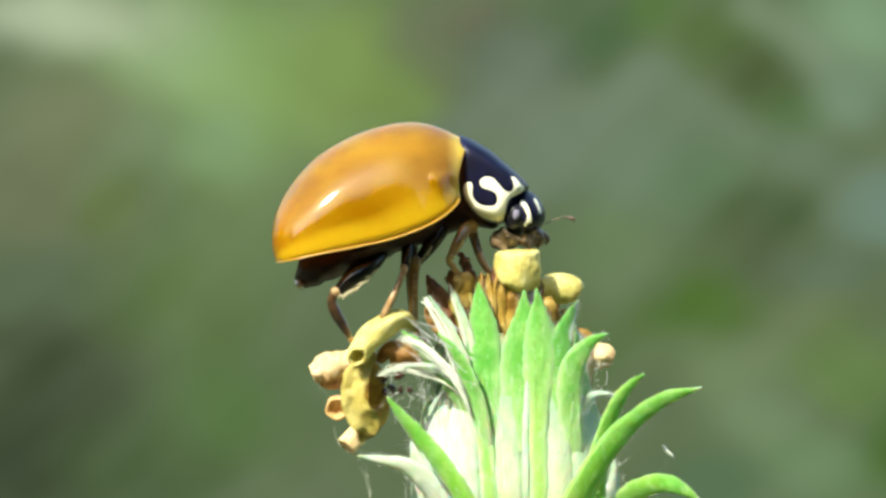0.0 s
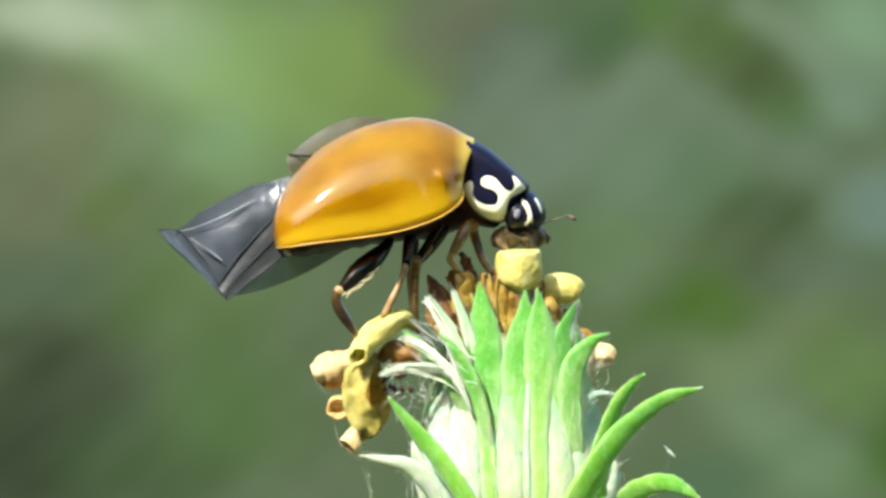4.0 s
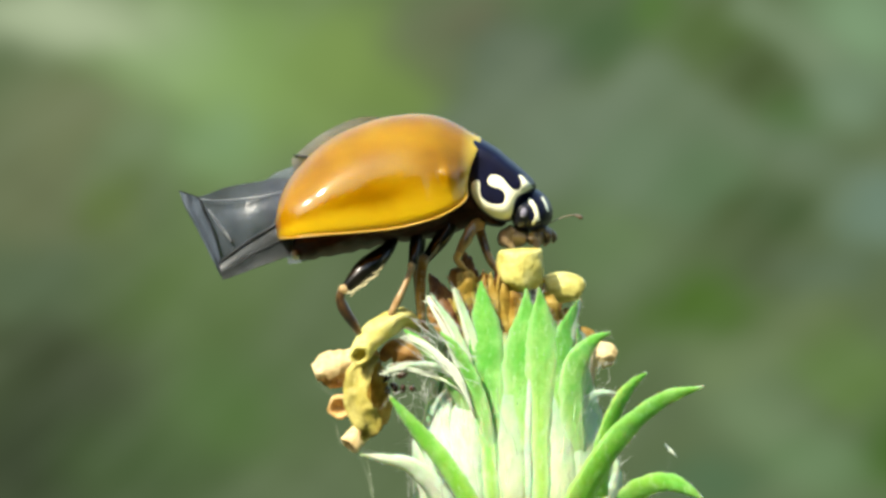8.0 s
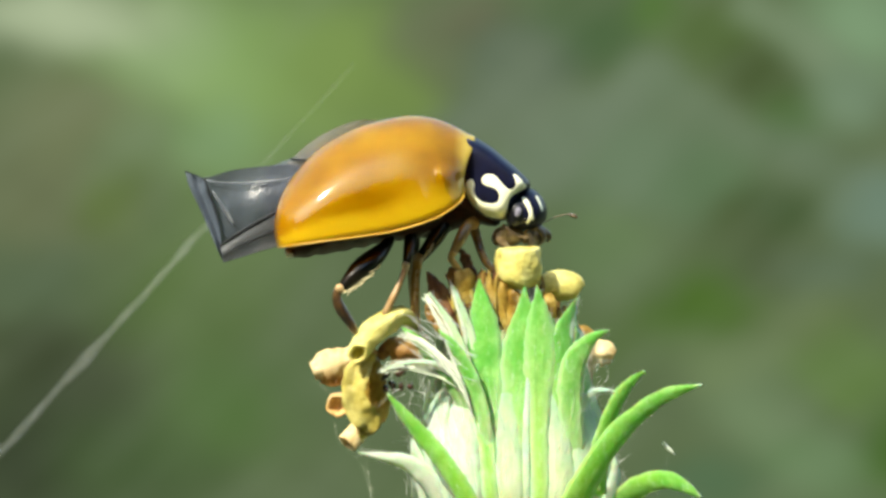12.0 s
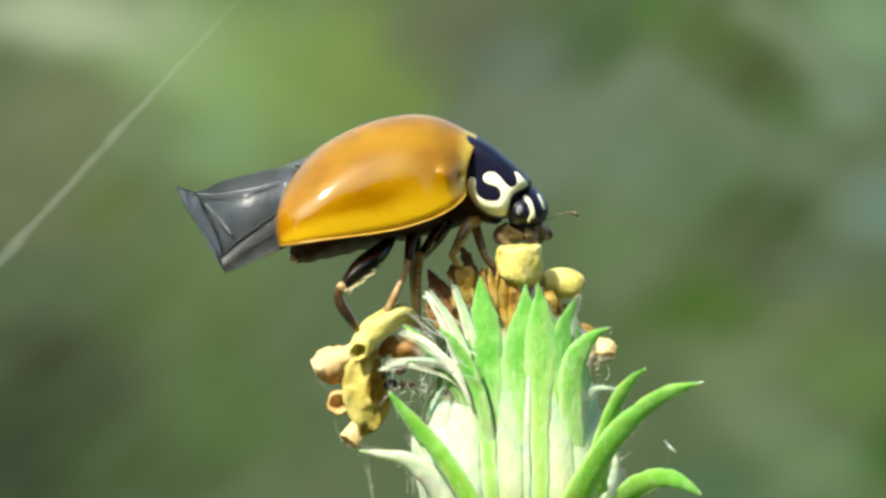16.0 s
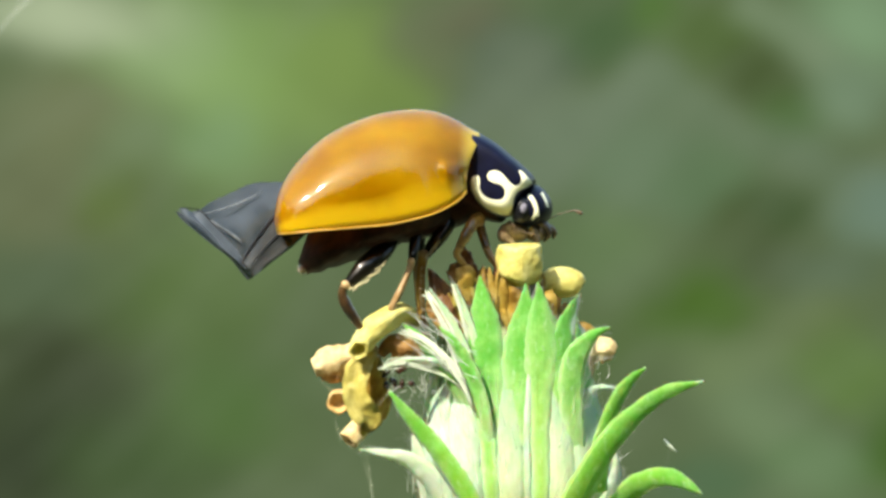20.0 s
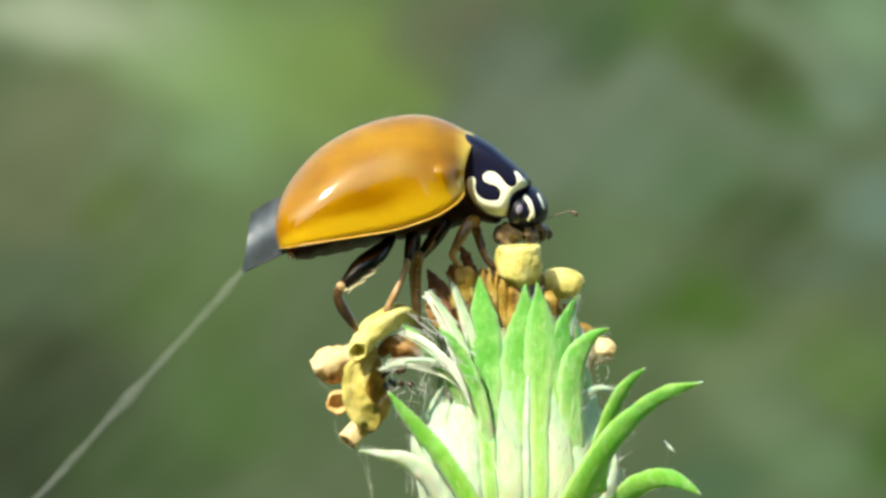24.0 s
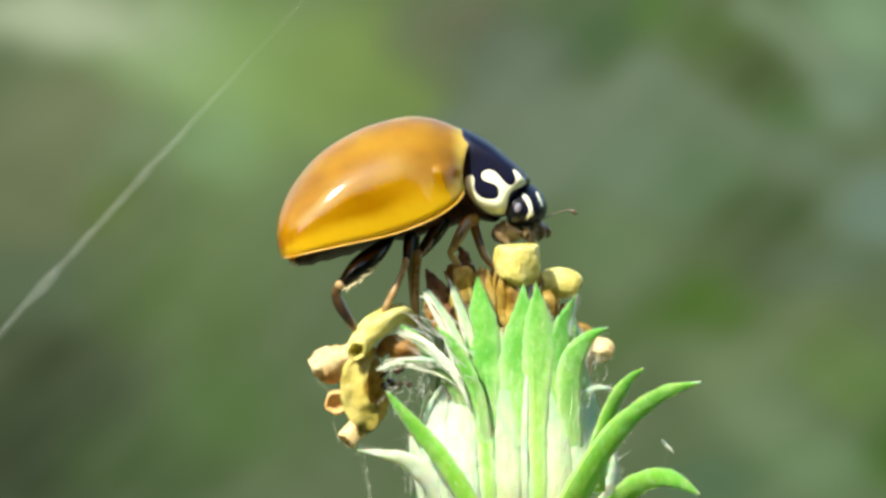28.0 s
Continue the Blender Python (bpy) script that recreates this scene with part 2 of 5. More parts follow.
def mat_elytron():
    """Amber horn: mottled, with a paler clear margin along the rim and the front edge."""
    k = Mat("amber_shell")
    broad = k.noise(900, 3.0, stretch=(1, 1, 1.6))
    fine = k.noise(5200, 4.0, 0.65)
    c = k.ramp(broad, (0.34, (0.25, 0.114, 0.000, 1)), (0.50, (0.33, 0.162, 0.001, 1)), (0.68, (0.40, 0.212, 0.004, 1)))
    c = k.mix(k.math("MULTIPLY", fine, 0.20), c, (0.22, 0.08, 0.001, 1))
    sep = k.node("ShaderNodeSeparateXYZ")
    k.link(k.coords("UV"), sep.inputs[0])
    rear = k.ramp(k.math("ADD", sep.outputs[0], k.math("MULTIPLY", broad, 0.16)), (0.10, (1, 1, 1, 1)), (0.50, (0, 0, 0, 1)))
    c = k.mix(k.math("MULTIPLY", rear, 0.65), c, (0.27, 0.092, 0.000, 1))
    rim = k.ramp(k.math("ADD", sep.outputs[1], k.math("MULTIPLY", broad, 0.08)), (0.94, (0, 0, 0, 1)), (1.0, (1, 1, 1, 1)))
    c = k.mix(k.math("MULTIPLY", rim, 0.7), c, (0.62, 0.38, 0.008, 1))
    front = k.ramp(k.math("ADD", sep.outputs[0], k.math("MULTIPLY", broad, 0.03)), (0.92, (0, 0, 0, 1)), (0.99, (1, 1, 1, 1)))
    c = k.mix(k.math("MULTIPLY", front, 0.7), c, (0.72, 0.52, 0.08, 1))
    k.set(c, 0.5, Specular_IOR_Level=0.0, Coat_Weight=1.0, Coat_Roughness=0.065, Coat_IOR=1.5, Subsurface_Weight=0.35, Subsurface_Scale=0.0007)
    k.p.inputs["Subsurface Radius"].default_value = (1.0, 0.5, 0.05)
    k.bump(k.noise(9000, 3.0), 0.04, 0.00001)
    return k.thin((0.90, 0.55, 0.012, 1), 0.28).m


def mat_gloss(name, col, col2, rough=0.25, coat=0.5, scale=4000, bump=0.15, spec=0.5):
    k = Mat(name)
    n = k.noise(scale, 4.0, 0.6)
    k.set(k.ramp(n, (0.35, col), (0.68, col2)), rough, Coat_Weight=coat, Coat_Roughness=0.07, Specular_IOR_Level=spec)
    k.bump(k.noise(scale * 4, 3.0), bump, 0.00001)
    return k.m


def mat_wing(name, dense, deep, lit, rough=0.24):
    """Smoky membrane; dense: how much of the light it stops."""
    k = Mat(name)
    k.set(k.ramp(k.noise(1500, 4.0, 0.6), (0.3, deep), (0.75, lit)), rough, Specular_IOR_Level=0.5)
    k.bump(k.noise(2500, 4.0, 0.6, stretch=(1, 1, 0.35)), 0.8, 0.00008)
    tr = k.node("ShaderNodeBsdfTransparent", Color=(0.86, 0.90, 0.88, 1))
    mx = k.node("ShaderNodeMixShader")
    k.link(k.math("ADD", k.math("MULTIPLY", k.noise(900, 3.0), 0.24), dense - 0.12), mx.inputs[0])
    k.link(tr.outputs[0], mx.inputs[1])
    k.link(k.p.outputs[0], mx.inputs[2])
    k.link(mx.outputs[0], k.out.inputs[0])
    return k.m


def mat_bract(name, base, low, mid, tip, pale_edge=0.5, amount=0.30, rib=0.0, stops=(0.01, 0.38, 0.70), soft=3.0):
    """Leaf scale: colour along its length, paler margin, fine hairs and veins."""
    k = Mat(name)
    uv = k.coords("UV")
    sep = k.node("ShaderNodeSeparateXYZ")
    k.link(uv, sep.inputs[0])
    wob = k.math("ADD", sep.outputs[1], k.math("MULTIPLY", k.math("SUBTRACT", k.noise(3500), 0.5), 0.20))
    edge = k.math("ABSOLUTE", k.math("SUBTRACT", k.math("MULTIPLY", sep.outputs[0], 2.0), 1.0))
    wob = k.math("SUBTRACT", wob, k.math("MULTIPLY", k.math("POWER", edge, 1.3), rib))
    c = k.ramp(wob, (0.0, base), (stops[0], base), (stops[1], low), (stops[2], mid), (0.95, mid), (1.0, tip))
    edge = k.math("MULTIPLY", k.math("POWER", edge, soft), k.math("MULTIPLY", k.math("SUBTRACT", 1.12, sep.outputs[1]), pale_edge))
    c = k.mix(edge, c, (0.62, 0.74, 0.48, 1))
    vein = k.noise(14.0, 2.0, 0.5, vec=uv, stretch=(1.0, 0.06, 1.0))
    c = k.mix(k.math("MULTIPLY", vein, 0.16), c, (0.16, 0.36, 0.08, 1), "MULTIPLY")
    mott = k.ramp(k.noise(2600, 5.0, 0.7), (0.46, (0, 0, 0, 1)), (0.64, (1, 1, 1, 1)))
    c = k.mix(k.math("MULTIPLY", mott, 0.36), c, (0.50, 0.78, 0.28, 1))
    fleck = k.ramp(k.noise(9000, 4.0, 0.7, stretch=(1, 1, 0.45)), (0.56, (0, 0, 0, 1)), (0.70, (1, 1, 1, 1)))
    c = k.mix(k.math("MULTIPLY", fleck, 0.55), c, (0.62, 0.76, 0.50, 1))
    pit = k.ramp(k.noise(5200, 5.0, 0.75, stretch=(1, 1, 0.6)), (0.36, (1, 1, 1, 1)), (0.52, (0, 0, 0, 1)))
    c = k.mix(k.math("MULTIPLY", pit, 0.28), c, (0.34, 0.66, 0.26, 1), "MULTIPLY")
    k.set(c, 0.7, Sheen_Weight=0.3, Specular_IOR_Level=0.12, Subsurface_Weight=0.35, Subsurface_Scale=0.0002)
    k.bump(k.math("ADD", k.noise(7000, 4.0, 0.6), k.math("MULTIPLY", vein, 0.8)), 0.5, 0.00004)
    return k.thin(k.mix(0.5, c, (0.50, 0.90, 0.12, 1)), amount).m


def mat_dry(name, dark, lit, pale, amount=0.25, shade=(0.35, 0.22, 0.08, 1)):
    """Withered floret: creased, papery."""
    k = Mat(name)
    uv = k.coords("UV")
    n = k.noise(2600, 5.0, 0.65)
    c = k.ramp(n, (0.28, dark), (0.48, lit), (0.72, pale))
    crease = k.noise(7.0, 3.0, 0.6, vec=uv, stretch=(3.0, 0.4, 1.0))
    c = k.mix(k.math("MULTIPLY", crease, 0.5), c, shade, "MULTIPLY")
    k.set(c, 0.42)
    k.bump(k.math("ADD", crease, k.noise(9000, 4.0)), 0.55, 0.00008)
    return k.thin(c, amount).m


def mat_plain(name, col, col2, scale, rough=0.7, bump=0.4, dist=0.0001):
    k = Mat(name)
    k.set(k.ramp(k.noise(scale, 5.0, 0.6), (0.35, col), (0.65, col2)), rough)
    k.bump(k.noise(scale * 5, 4.0), bump, dist)
    return k.m


def mat_hair(name, col, clear=0.0):
    k = Mat(name).set(col, 0.45)
    tr = k.node("ShaderNodeBsdfTransparent")
    mx = k.node("ShaderNodeMixShader", Fac=1 - clear)
    k.link(tr.outputs[0], mx.inputs[1])
    k.link(k.p.outputs[0], mx.inputs[2])
    k.link(mx.outputs[0], k.out.inputs[0])
    return k.m


ELYTRON = mat_elytron()
RIM = mat_gloss("clear_amber_rim", (0.50, 0.27, 0.01, 1), (0.64, 0.38, 0.04, 1), 0.3, 0.8)
BLACK = mat_gloss("blue_black_shell", (0.002, 0.002, 0.010, 1), (0.004, 0.005, 0.026, 1), 0.42, 0.05, spec=0.28)
BELLY = mat_gloss("dark_brown_belly", (0.014, 0.006, 0.004, 1), (0.065, 0.024, 0.015, 1), 0.5, 0.0, 3000, 0.5, 0.15)
CREAM = mat_gloss("cream_marking", (0.88, 0.86, 0.56, 1), (0.93, 0.91, 0.68, 1), 0.35, 0.3)
EYE = mat_gloss("eye_black", (0.004, 0.004, 0.006, 1), (0.010, 0.010, 0.013, 1), 0.3, 0.25, spec=0.3)
EYE_SHINE = mat_gloss("eye_grey", (0.15, 0.14, 0.18, 1), (0.22, 0.21, 0.26, 1), 0.75, 0.0, spec=0.1)
LEG_DARK = mat_gloss("leg_black", (0.003, 0.003, 0.002, 1), (0.009, 0.007, 0.004, 1), 0.30, 0.7, 3200, 0.5, spec=0.12)
LEG_BROWN = mat_gloss("leg_amber", (0.10, 0.045, 0.01, 1), (0.40, 0.23, 0.055, 1), 0.28, 0.7, 2400, 0.5)
SHIN_DARK = mat_gloss("leg_dark_amber", (0.008, 0.005, 0.003, 1), (0.10, 0.052, 0.016, 1), 0.3, 0.7, 2200)
PALE_LEG = mat_gloss("leg_pale", (0.24, 0.13, 0.04, 1), (0.52, 0.36, 0.17, 1), 0.3, 0.6, 2200, 0.5)
GOLD_LEG = mat_gloss("leg_gold", (0.26, 0.13, 0.02, 1), (0.62, 0.38, 0.09, 1), 0.28, 0.7, 2200, 0.6)
MOUTH = mat_gloss("mouth_brown", (0.10, 0.06, 0.03, 1), (0.46, 0.34, 0.19, 1), 0.35, 0.4, 2600, 0.5)
GLASSY = mat_gloss("glassy_tip", (0.16, 0.08, 0.04, 1), (0.62, 0.50, 0.38, 1), 0.15, 1.0, 5000, 0.8)
FEELER = mat_gloss("feeler_brown", (0.09, 0.06, 0.03, 1), (0.20, 0.14, 0.08, 1), 0.4, 0.3, 3000)
WING = mat_wing("smoky_membrane", 0.66, (0.035, 0.042, 0.056, 1), (0.11, 0.125, 0.155, 1))
WING_PALE = mat_wing("pale_membrane", 0.46, (0.14, 0.135, 0.135, 1), (0.38, 0.355, 0.35, 1))
WING_GREY = mat_wing("grey_membrane", 0.46, (0.075, 0.088, 0.11, 1), (0.19, 0.21, 0.245, 1))
WING_SLATE = mat_wing("slate_membrane", 0.74, (0.05, 0.062, 0.080, 1), (0.14, 0.17, 0.215, 1), 0.42)
WING_DARK = mat_wing("folded_membrane", 0.60, (0.03, 0.033, 0.036, 1), (0.10, 0.105, 0.11, 1), 0.36)
VEIN = mat_gloss("wing_vein", (0.008, 0.008, 0.010, 1), (0.03, 0.03, 0.035, 1), 0.5, 0.0, spec=0.2)
FOLD_GLINT = mat_gloss("wing_fold", (0.10, 0.11, 0.12, 1), (0.40, 0.42, 0.42, 1), 0.3, 0.3, 2500, 0.8)
GREEN = mat_bract("bract_green", (0.61, 0.70, 0.42, 1), (0.33, 0.61, 0.17, 1), (0.14, 0.46, 0.06, 1), (0.48, 0.53, 0.33, 1), 0.8, 0.28, 0.14, (0.02, 0.22, 0.46))
STRIPE = mat_bract("bract_green_ribbed", (0.42, 0.63, 0.13, 1), (0.35, 0.61, 0.13, 1), (0.15, 0.47, 0.06, 1), (0.48, 0.53, 0.33, 1), 1.0, 0.28, 0.10, (0.06, 0.30, 0.62), 1.7)
OUTER = mat_bract("outer_bract_green", (0.29, 0.57, 0.05, 1), (0.22, 0.53, 0.04, 1), (0.16, 0.44, 0.05, 1), (0.74, 0.70, 0.64, 1), 0.45, 0.40)
PALE = mat_bract("pale_bract", (0.70, 0.72, 0.35, 1), (0.64, 0.71, 0.44, 1), (0.42, 0.63, 0.28, 1), (0.31, 0.48, 0.18, 1), 0.5)
CHALK = mat_bract("chalky_bract", (0.74, 0.72, 0.39, 1), (0.68, 0.73, 0.55, 1), (0.50, 0.64, 0.46, 1), (0.33, 0.53, 0.26, 1), 0.3)
BLUSH = mat_bract("papery_blush_bract", (0.58, 0.70, 0.44, 1), (0.60, 0.64, 0.40, 1), (0.56, 0.52, 0.32, 1), (0.36, 0.26, 0.12, 1), 0.2)
WHITE = mat_bract("woolly_white_bract", (0.63, 0.67, 0.48, 1), (0.70, 0.75, 0.65, 1), (0.72, 0.75, 0.67, 1), (0.63, 0.64, 0.52, 1), 0.6)
YELLOW = mat_dry("floret_yellow", (0.54, 0.43, 0.07, 1), (0.82, 0.77, 0.24, 1), (0.88, 0.86, 0.40, 1), 0.22, (0.66, 0.54, 0.26, 1))
TAN = mat_dry("floret_tan", (0.52, 0.24, 0.05, 1), (0.74, 0.50, 0.18, 1), (0.84, 0.68, 0.36, 1), 0.2, (0.55, 0.36, 0.16, 1))
OCHRE = mat_dry("floret_ochre", (0.32, 0.17, 0.020, 1), (0.60, 0.41, 0.065, 1), (0.80, 0.65, 0.22, 1), 0.35, (0.50, 0.34, 0.12, 1))
CREAMY = mat_dry("floret_cream", (0.58, 0.32, 0.09, 1), (0.86, 0.70, 0.36, 1), (0.90, 0.82, 0.56, 1), 0.2, (0.70, 0.48, 0.26, 1))
GOLD = mat_dry("floret_gold", (0.30, 0.20, 0.03, 1), (0.68, 0.60, 0.13, 1), (0.84, 0.78, 0.28, 1), 0.30, (0.50, 0.36, 0.14, 1))
UMBER = mat_dry("floret_umber", (0.20, 0.09, 0.025, 1), (0.50, 0.27, 0.07, 1), (0.72, 0.48, 0.15, 1), 0.45)
RUSSET = mat_dry("floret_russet", (0.10, 0.034, 0.016, 1), (0.30, 0.125, 0.045, 1), (0.52, 0.29, 0.11, 1), 0.3)
ASH = mat_dry("floret_ash", (0.16, 0.13, 0.16, 1), (0.36, 0.32, 0.36, 1), (0.52, 0.48, 0.50, 1), 0.15)
DEBRIS = mat_gloss("dark_crumb", (0.012, 0.006, 0.005, 1), (0.09, 0.035, 0.02, 1), 0.25, 0.8, 3000, 0.8)
STEM = mat_plain("stem_green", (0.10, 0.22, 0.05, 1), (0.20, 0.34, 0.10, 1), 3000)
HAIR = mat_hair("white_hair", (0.85, 0.86, 0.82, 1), clear=0.5)
HAIR_GOLD = mat_hair("pale_gold_hair", (0.84, 0.74, 0.46, 1), clear=0.2)
DOWN = mat_hair("white_down", (0.92, 0.95, 0.76, 1), clear=0.80)
BRISTLE = mat_hair("papery_bristle", (0.76, 0.82, 0.64, 1), clear=0.2)
SILK = mat_hair("silk", (0.70, 0.74, 0.72, 1), clear=0.95)
UNSEEN_HEDGE = mat_plain("unseen_hedge_leaves", (0.035, 0.06, 0.02, 1), (0.09, 0.14, 0.045, 1), 18.0, 0.8, 1.0, 0.03)
SOIL = mat_plain("ground_soil_grass", (0.03, 0.028, 0.014, 1), (0.05, 0.08, 0.022, 1), 3.0, 0.9, 0.6, 0.02)


# ---------------------------------------------------------------- ground and distance
def build_ground():
    bm = bmesh.new()
    bmesh.ops.create_grid(bm, x_segments=60, y_segments=60, size=60)
    for v in bm.verts:
        v.co.z = 0.0
    ob = part("ground", bm, SOIL, None)
    tagged(ob, "grassy soil sheet far below the flower", "ground", kind="structure")


FAR = 3.0


def hedge(steps):
    """A plain dark hedge, unseen, added behind and beside the viewer to keep sky out of reflections."""
    bm = bmesh.new()
    rows = []
    for i in steps:
        q = radians((i - 0.5) * 1.7 - 0.2 * 1.7)
        crest = min(3.5, 2.3 + 1.2 * noise.noise(Vector((i * 0.09, 2, 0))) + 1.1 * noise.noise(Vector((i * 0.53, 5, 0))))
        row = []
        for r, z in ((0, 0), (0.05, 0.3), (-0.03, 0.6), (0.06, 0.86), (0.2, 1.0), (0.45, 0.97), (0.6, 0)):
            k = FAR + r + 0.16 * noise.noise(Vector((i * 0.35, z * 5.1, 0)))
            row.append(bm.verts.new((k * math.sin(q), k * math.cos(q), z * crest)))
        rows.append(row)
    for p, q in zip(rows, rows[1:]):
        for j in range(6):
            bm.faces.new((p[j], p[j + 1], q[j + 1], q[j]))
    bmesh.ops.recalc_face_normals(bm, faces=bm.faces)
    ob = part("hedge", bm, UNSEEN_HEDGE, None, pivot=Vector((0, -FAR, 0)))
    tagged(ob, "unseen plain dark green hedge, added around the place to darken reflections", "hedge", kind="structure")


def build_backdrop():
    """Glowing sheet for the far-off vegetation behind the flower: light, shade and leaf colour painted as soft patches.
    """
    kf = (DIST * U + FAR) / (DIST * U)
    k = Mat("glowing_distant_leaves")
    mp = k.node("ShaderNodeMapping", Scale=(1 / (U * kf * 1000),) * 3)
    k.link(k.coords("Object"), mp.inputs[0])
    pos = mp.outputs[0]
    warp = k.node("ShaderNodeTexNoise", Scale=6.0, Detail=2.0)
    k.link(pos, warp.inputs["Vector"])
    wv = k.node("ShaderNodeVectorMath")
    wv.operation = "MULTIPLY_ADD"
    k.link(warp.outputs["Color"], wv.inputs[0])
    wv.inputs[1].default_value = (0.08, 0.08, 0.08)
    k.link(pos, wv.inputs[2])
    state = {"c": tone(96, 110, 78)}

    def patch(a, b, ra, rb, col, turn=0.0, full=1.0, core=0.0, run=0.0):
        """A painted soft oval of lit and shaded leaf colour; run stretches it into a straight band, turn tips it."""
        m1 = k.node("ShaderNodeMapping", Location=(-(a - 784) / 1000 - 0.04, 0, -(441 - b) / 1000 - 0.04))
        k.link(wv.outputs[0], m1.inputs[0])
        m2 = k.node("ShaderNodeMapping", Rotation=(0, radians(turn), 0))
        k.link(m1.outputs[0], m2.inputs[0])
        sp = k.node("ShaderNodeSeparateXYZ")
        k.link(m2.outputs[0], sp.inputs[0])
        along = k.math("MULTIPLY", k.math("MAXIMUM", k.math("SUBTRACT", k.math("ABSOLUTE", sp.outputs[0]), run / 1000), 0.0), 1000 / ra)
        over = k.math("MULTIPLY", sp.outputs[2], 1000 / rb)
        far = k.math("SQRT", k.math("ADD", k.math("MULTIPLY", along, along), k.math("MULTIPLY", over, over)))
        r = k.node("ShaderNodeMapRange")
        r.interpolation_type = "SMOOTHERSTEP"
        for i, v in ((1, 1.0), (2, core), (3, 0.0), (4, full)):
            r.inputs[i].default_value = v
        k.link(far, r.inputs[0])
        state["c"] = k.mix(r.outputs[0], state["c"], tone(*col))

    def band(a0, b0, a1, b1, half, col, full=1.0, core=0.2):
        patch((a0 + a1) / 2, (b0 + b1) / 2, half, half, col, -math.degrees(math.atan2(b1 - b0, a1 - a0)), full, core, math.hypot(a1 - a0, b1 - b0) / 2)

    # painted brown shade and sunlit leaves towards the left
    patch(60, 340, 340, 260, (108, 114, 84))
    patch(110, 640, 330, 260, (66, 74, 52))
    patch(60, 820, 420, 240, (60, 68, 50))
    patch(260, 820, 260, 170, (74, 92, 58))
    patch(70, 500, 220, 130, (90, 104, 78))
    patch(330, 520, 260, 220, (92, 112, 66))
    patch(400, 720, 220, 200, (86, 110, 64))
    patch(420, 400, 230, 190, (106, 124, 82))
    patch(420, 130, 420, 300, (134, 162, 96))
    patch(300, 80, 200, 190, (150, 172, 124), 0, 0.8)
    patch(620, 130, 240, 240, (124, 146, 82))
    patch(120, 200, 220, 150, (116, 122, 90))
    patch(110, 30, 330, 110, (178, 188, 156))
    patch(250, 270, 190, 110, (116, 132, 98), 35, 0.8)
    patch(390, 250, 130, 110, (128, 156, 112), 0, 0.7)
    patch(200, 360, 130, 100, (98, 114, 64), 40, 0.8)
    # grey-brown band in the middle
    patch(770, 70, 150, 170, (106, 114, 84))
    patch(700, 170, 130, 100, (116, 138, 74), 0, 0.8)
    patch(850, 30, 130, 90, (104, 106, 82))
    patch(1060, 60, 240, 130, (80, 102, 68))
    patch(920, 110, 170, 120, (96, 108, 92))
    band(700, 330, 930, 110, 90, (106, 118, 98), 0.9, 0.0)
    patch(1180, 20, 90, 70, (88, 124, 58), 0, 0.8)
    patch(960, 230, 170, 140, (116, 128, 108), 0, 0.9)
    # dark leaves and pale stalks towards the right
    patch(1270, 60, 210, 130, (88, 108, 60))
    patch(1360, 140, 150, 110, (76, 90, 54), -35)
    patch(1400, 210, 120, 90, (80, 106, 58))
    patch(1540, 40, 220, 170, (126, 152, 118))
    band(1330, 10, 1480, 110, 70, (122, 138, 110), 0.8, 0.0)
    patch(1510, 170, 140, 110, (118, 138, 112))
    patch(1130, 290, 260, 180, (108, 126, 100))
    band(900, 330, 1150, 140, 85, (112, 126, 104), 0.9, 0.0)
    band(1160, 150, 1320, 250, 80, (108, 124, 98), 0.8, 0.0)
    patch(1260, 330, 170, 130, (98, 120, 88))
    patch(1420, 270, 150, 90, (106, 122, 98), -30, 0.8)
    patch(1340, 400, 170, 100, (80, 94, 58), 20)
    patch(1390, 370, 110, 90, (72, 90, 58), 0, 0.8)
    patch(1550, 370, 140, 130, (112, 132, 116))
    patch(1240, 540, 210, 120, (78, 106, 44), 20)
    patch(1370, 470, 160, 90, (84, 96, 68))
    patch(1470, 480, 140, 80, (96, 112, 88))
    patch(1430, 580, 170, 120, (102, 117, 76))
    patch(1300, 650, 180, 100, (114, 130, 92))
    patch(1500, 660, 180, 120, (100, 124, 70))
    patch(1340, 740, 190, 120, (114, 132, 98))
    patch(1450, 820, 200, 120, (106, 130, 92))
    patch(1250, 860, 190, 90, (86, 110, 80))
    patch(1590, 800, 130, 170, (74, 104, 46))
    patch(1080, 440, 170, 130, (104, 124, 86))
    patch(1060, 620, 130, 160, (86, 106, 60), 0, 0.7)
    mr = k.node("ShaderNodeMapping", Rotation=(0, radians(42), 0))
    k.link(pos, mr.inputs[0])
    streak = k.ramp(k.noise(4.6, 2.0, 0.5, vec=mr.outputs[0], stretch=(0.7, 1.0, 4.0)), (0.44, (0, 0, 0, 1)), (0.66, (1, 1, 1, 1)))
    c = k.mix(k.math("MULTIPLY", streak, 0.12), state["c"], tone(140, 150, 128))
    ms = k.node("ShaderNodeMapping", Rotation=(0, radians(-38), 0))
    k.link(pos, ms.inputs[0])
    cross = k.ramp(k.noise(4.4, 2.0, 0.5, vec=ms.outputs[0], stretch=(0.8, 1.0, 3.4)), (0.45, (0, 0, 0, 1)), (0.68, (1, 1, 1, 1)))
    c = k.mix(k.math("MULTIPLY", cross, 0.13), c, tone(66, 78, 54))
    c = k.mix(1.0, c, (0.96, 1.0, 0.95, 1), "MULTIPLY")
    # the sheet gives off its painted tones itself, the sun adds nothing
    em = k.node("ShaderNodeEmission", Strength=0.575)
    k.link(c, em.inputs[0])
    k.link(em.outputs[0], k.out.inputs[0])
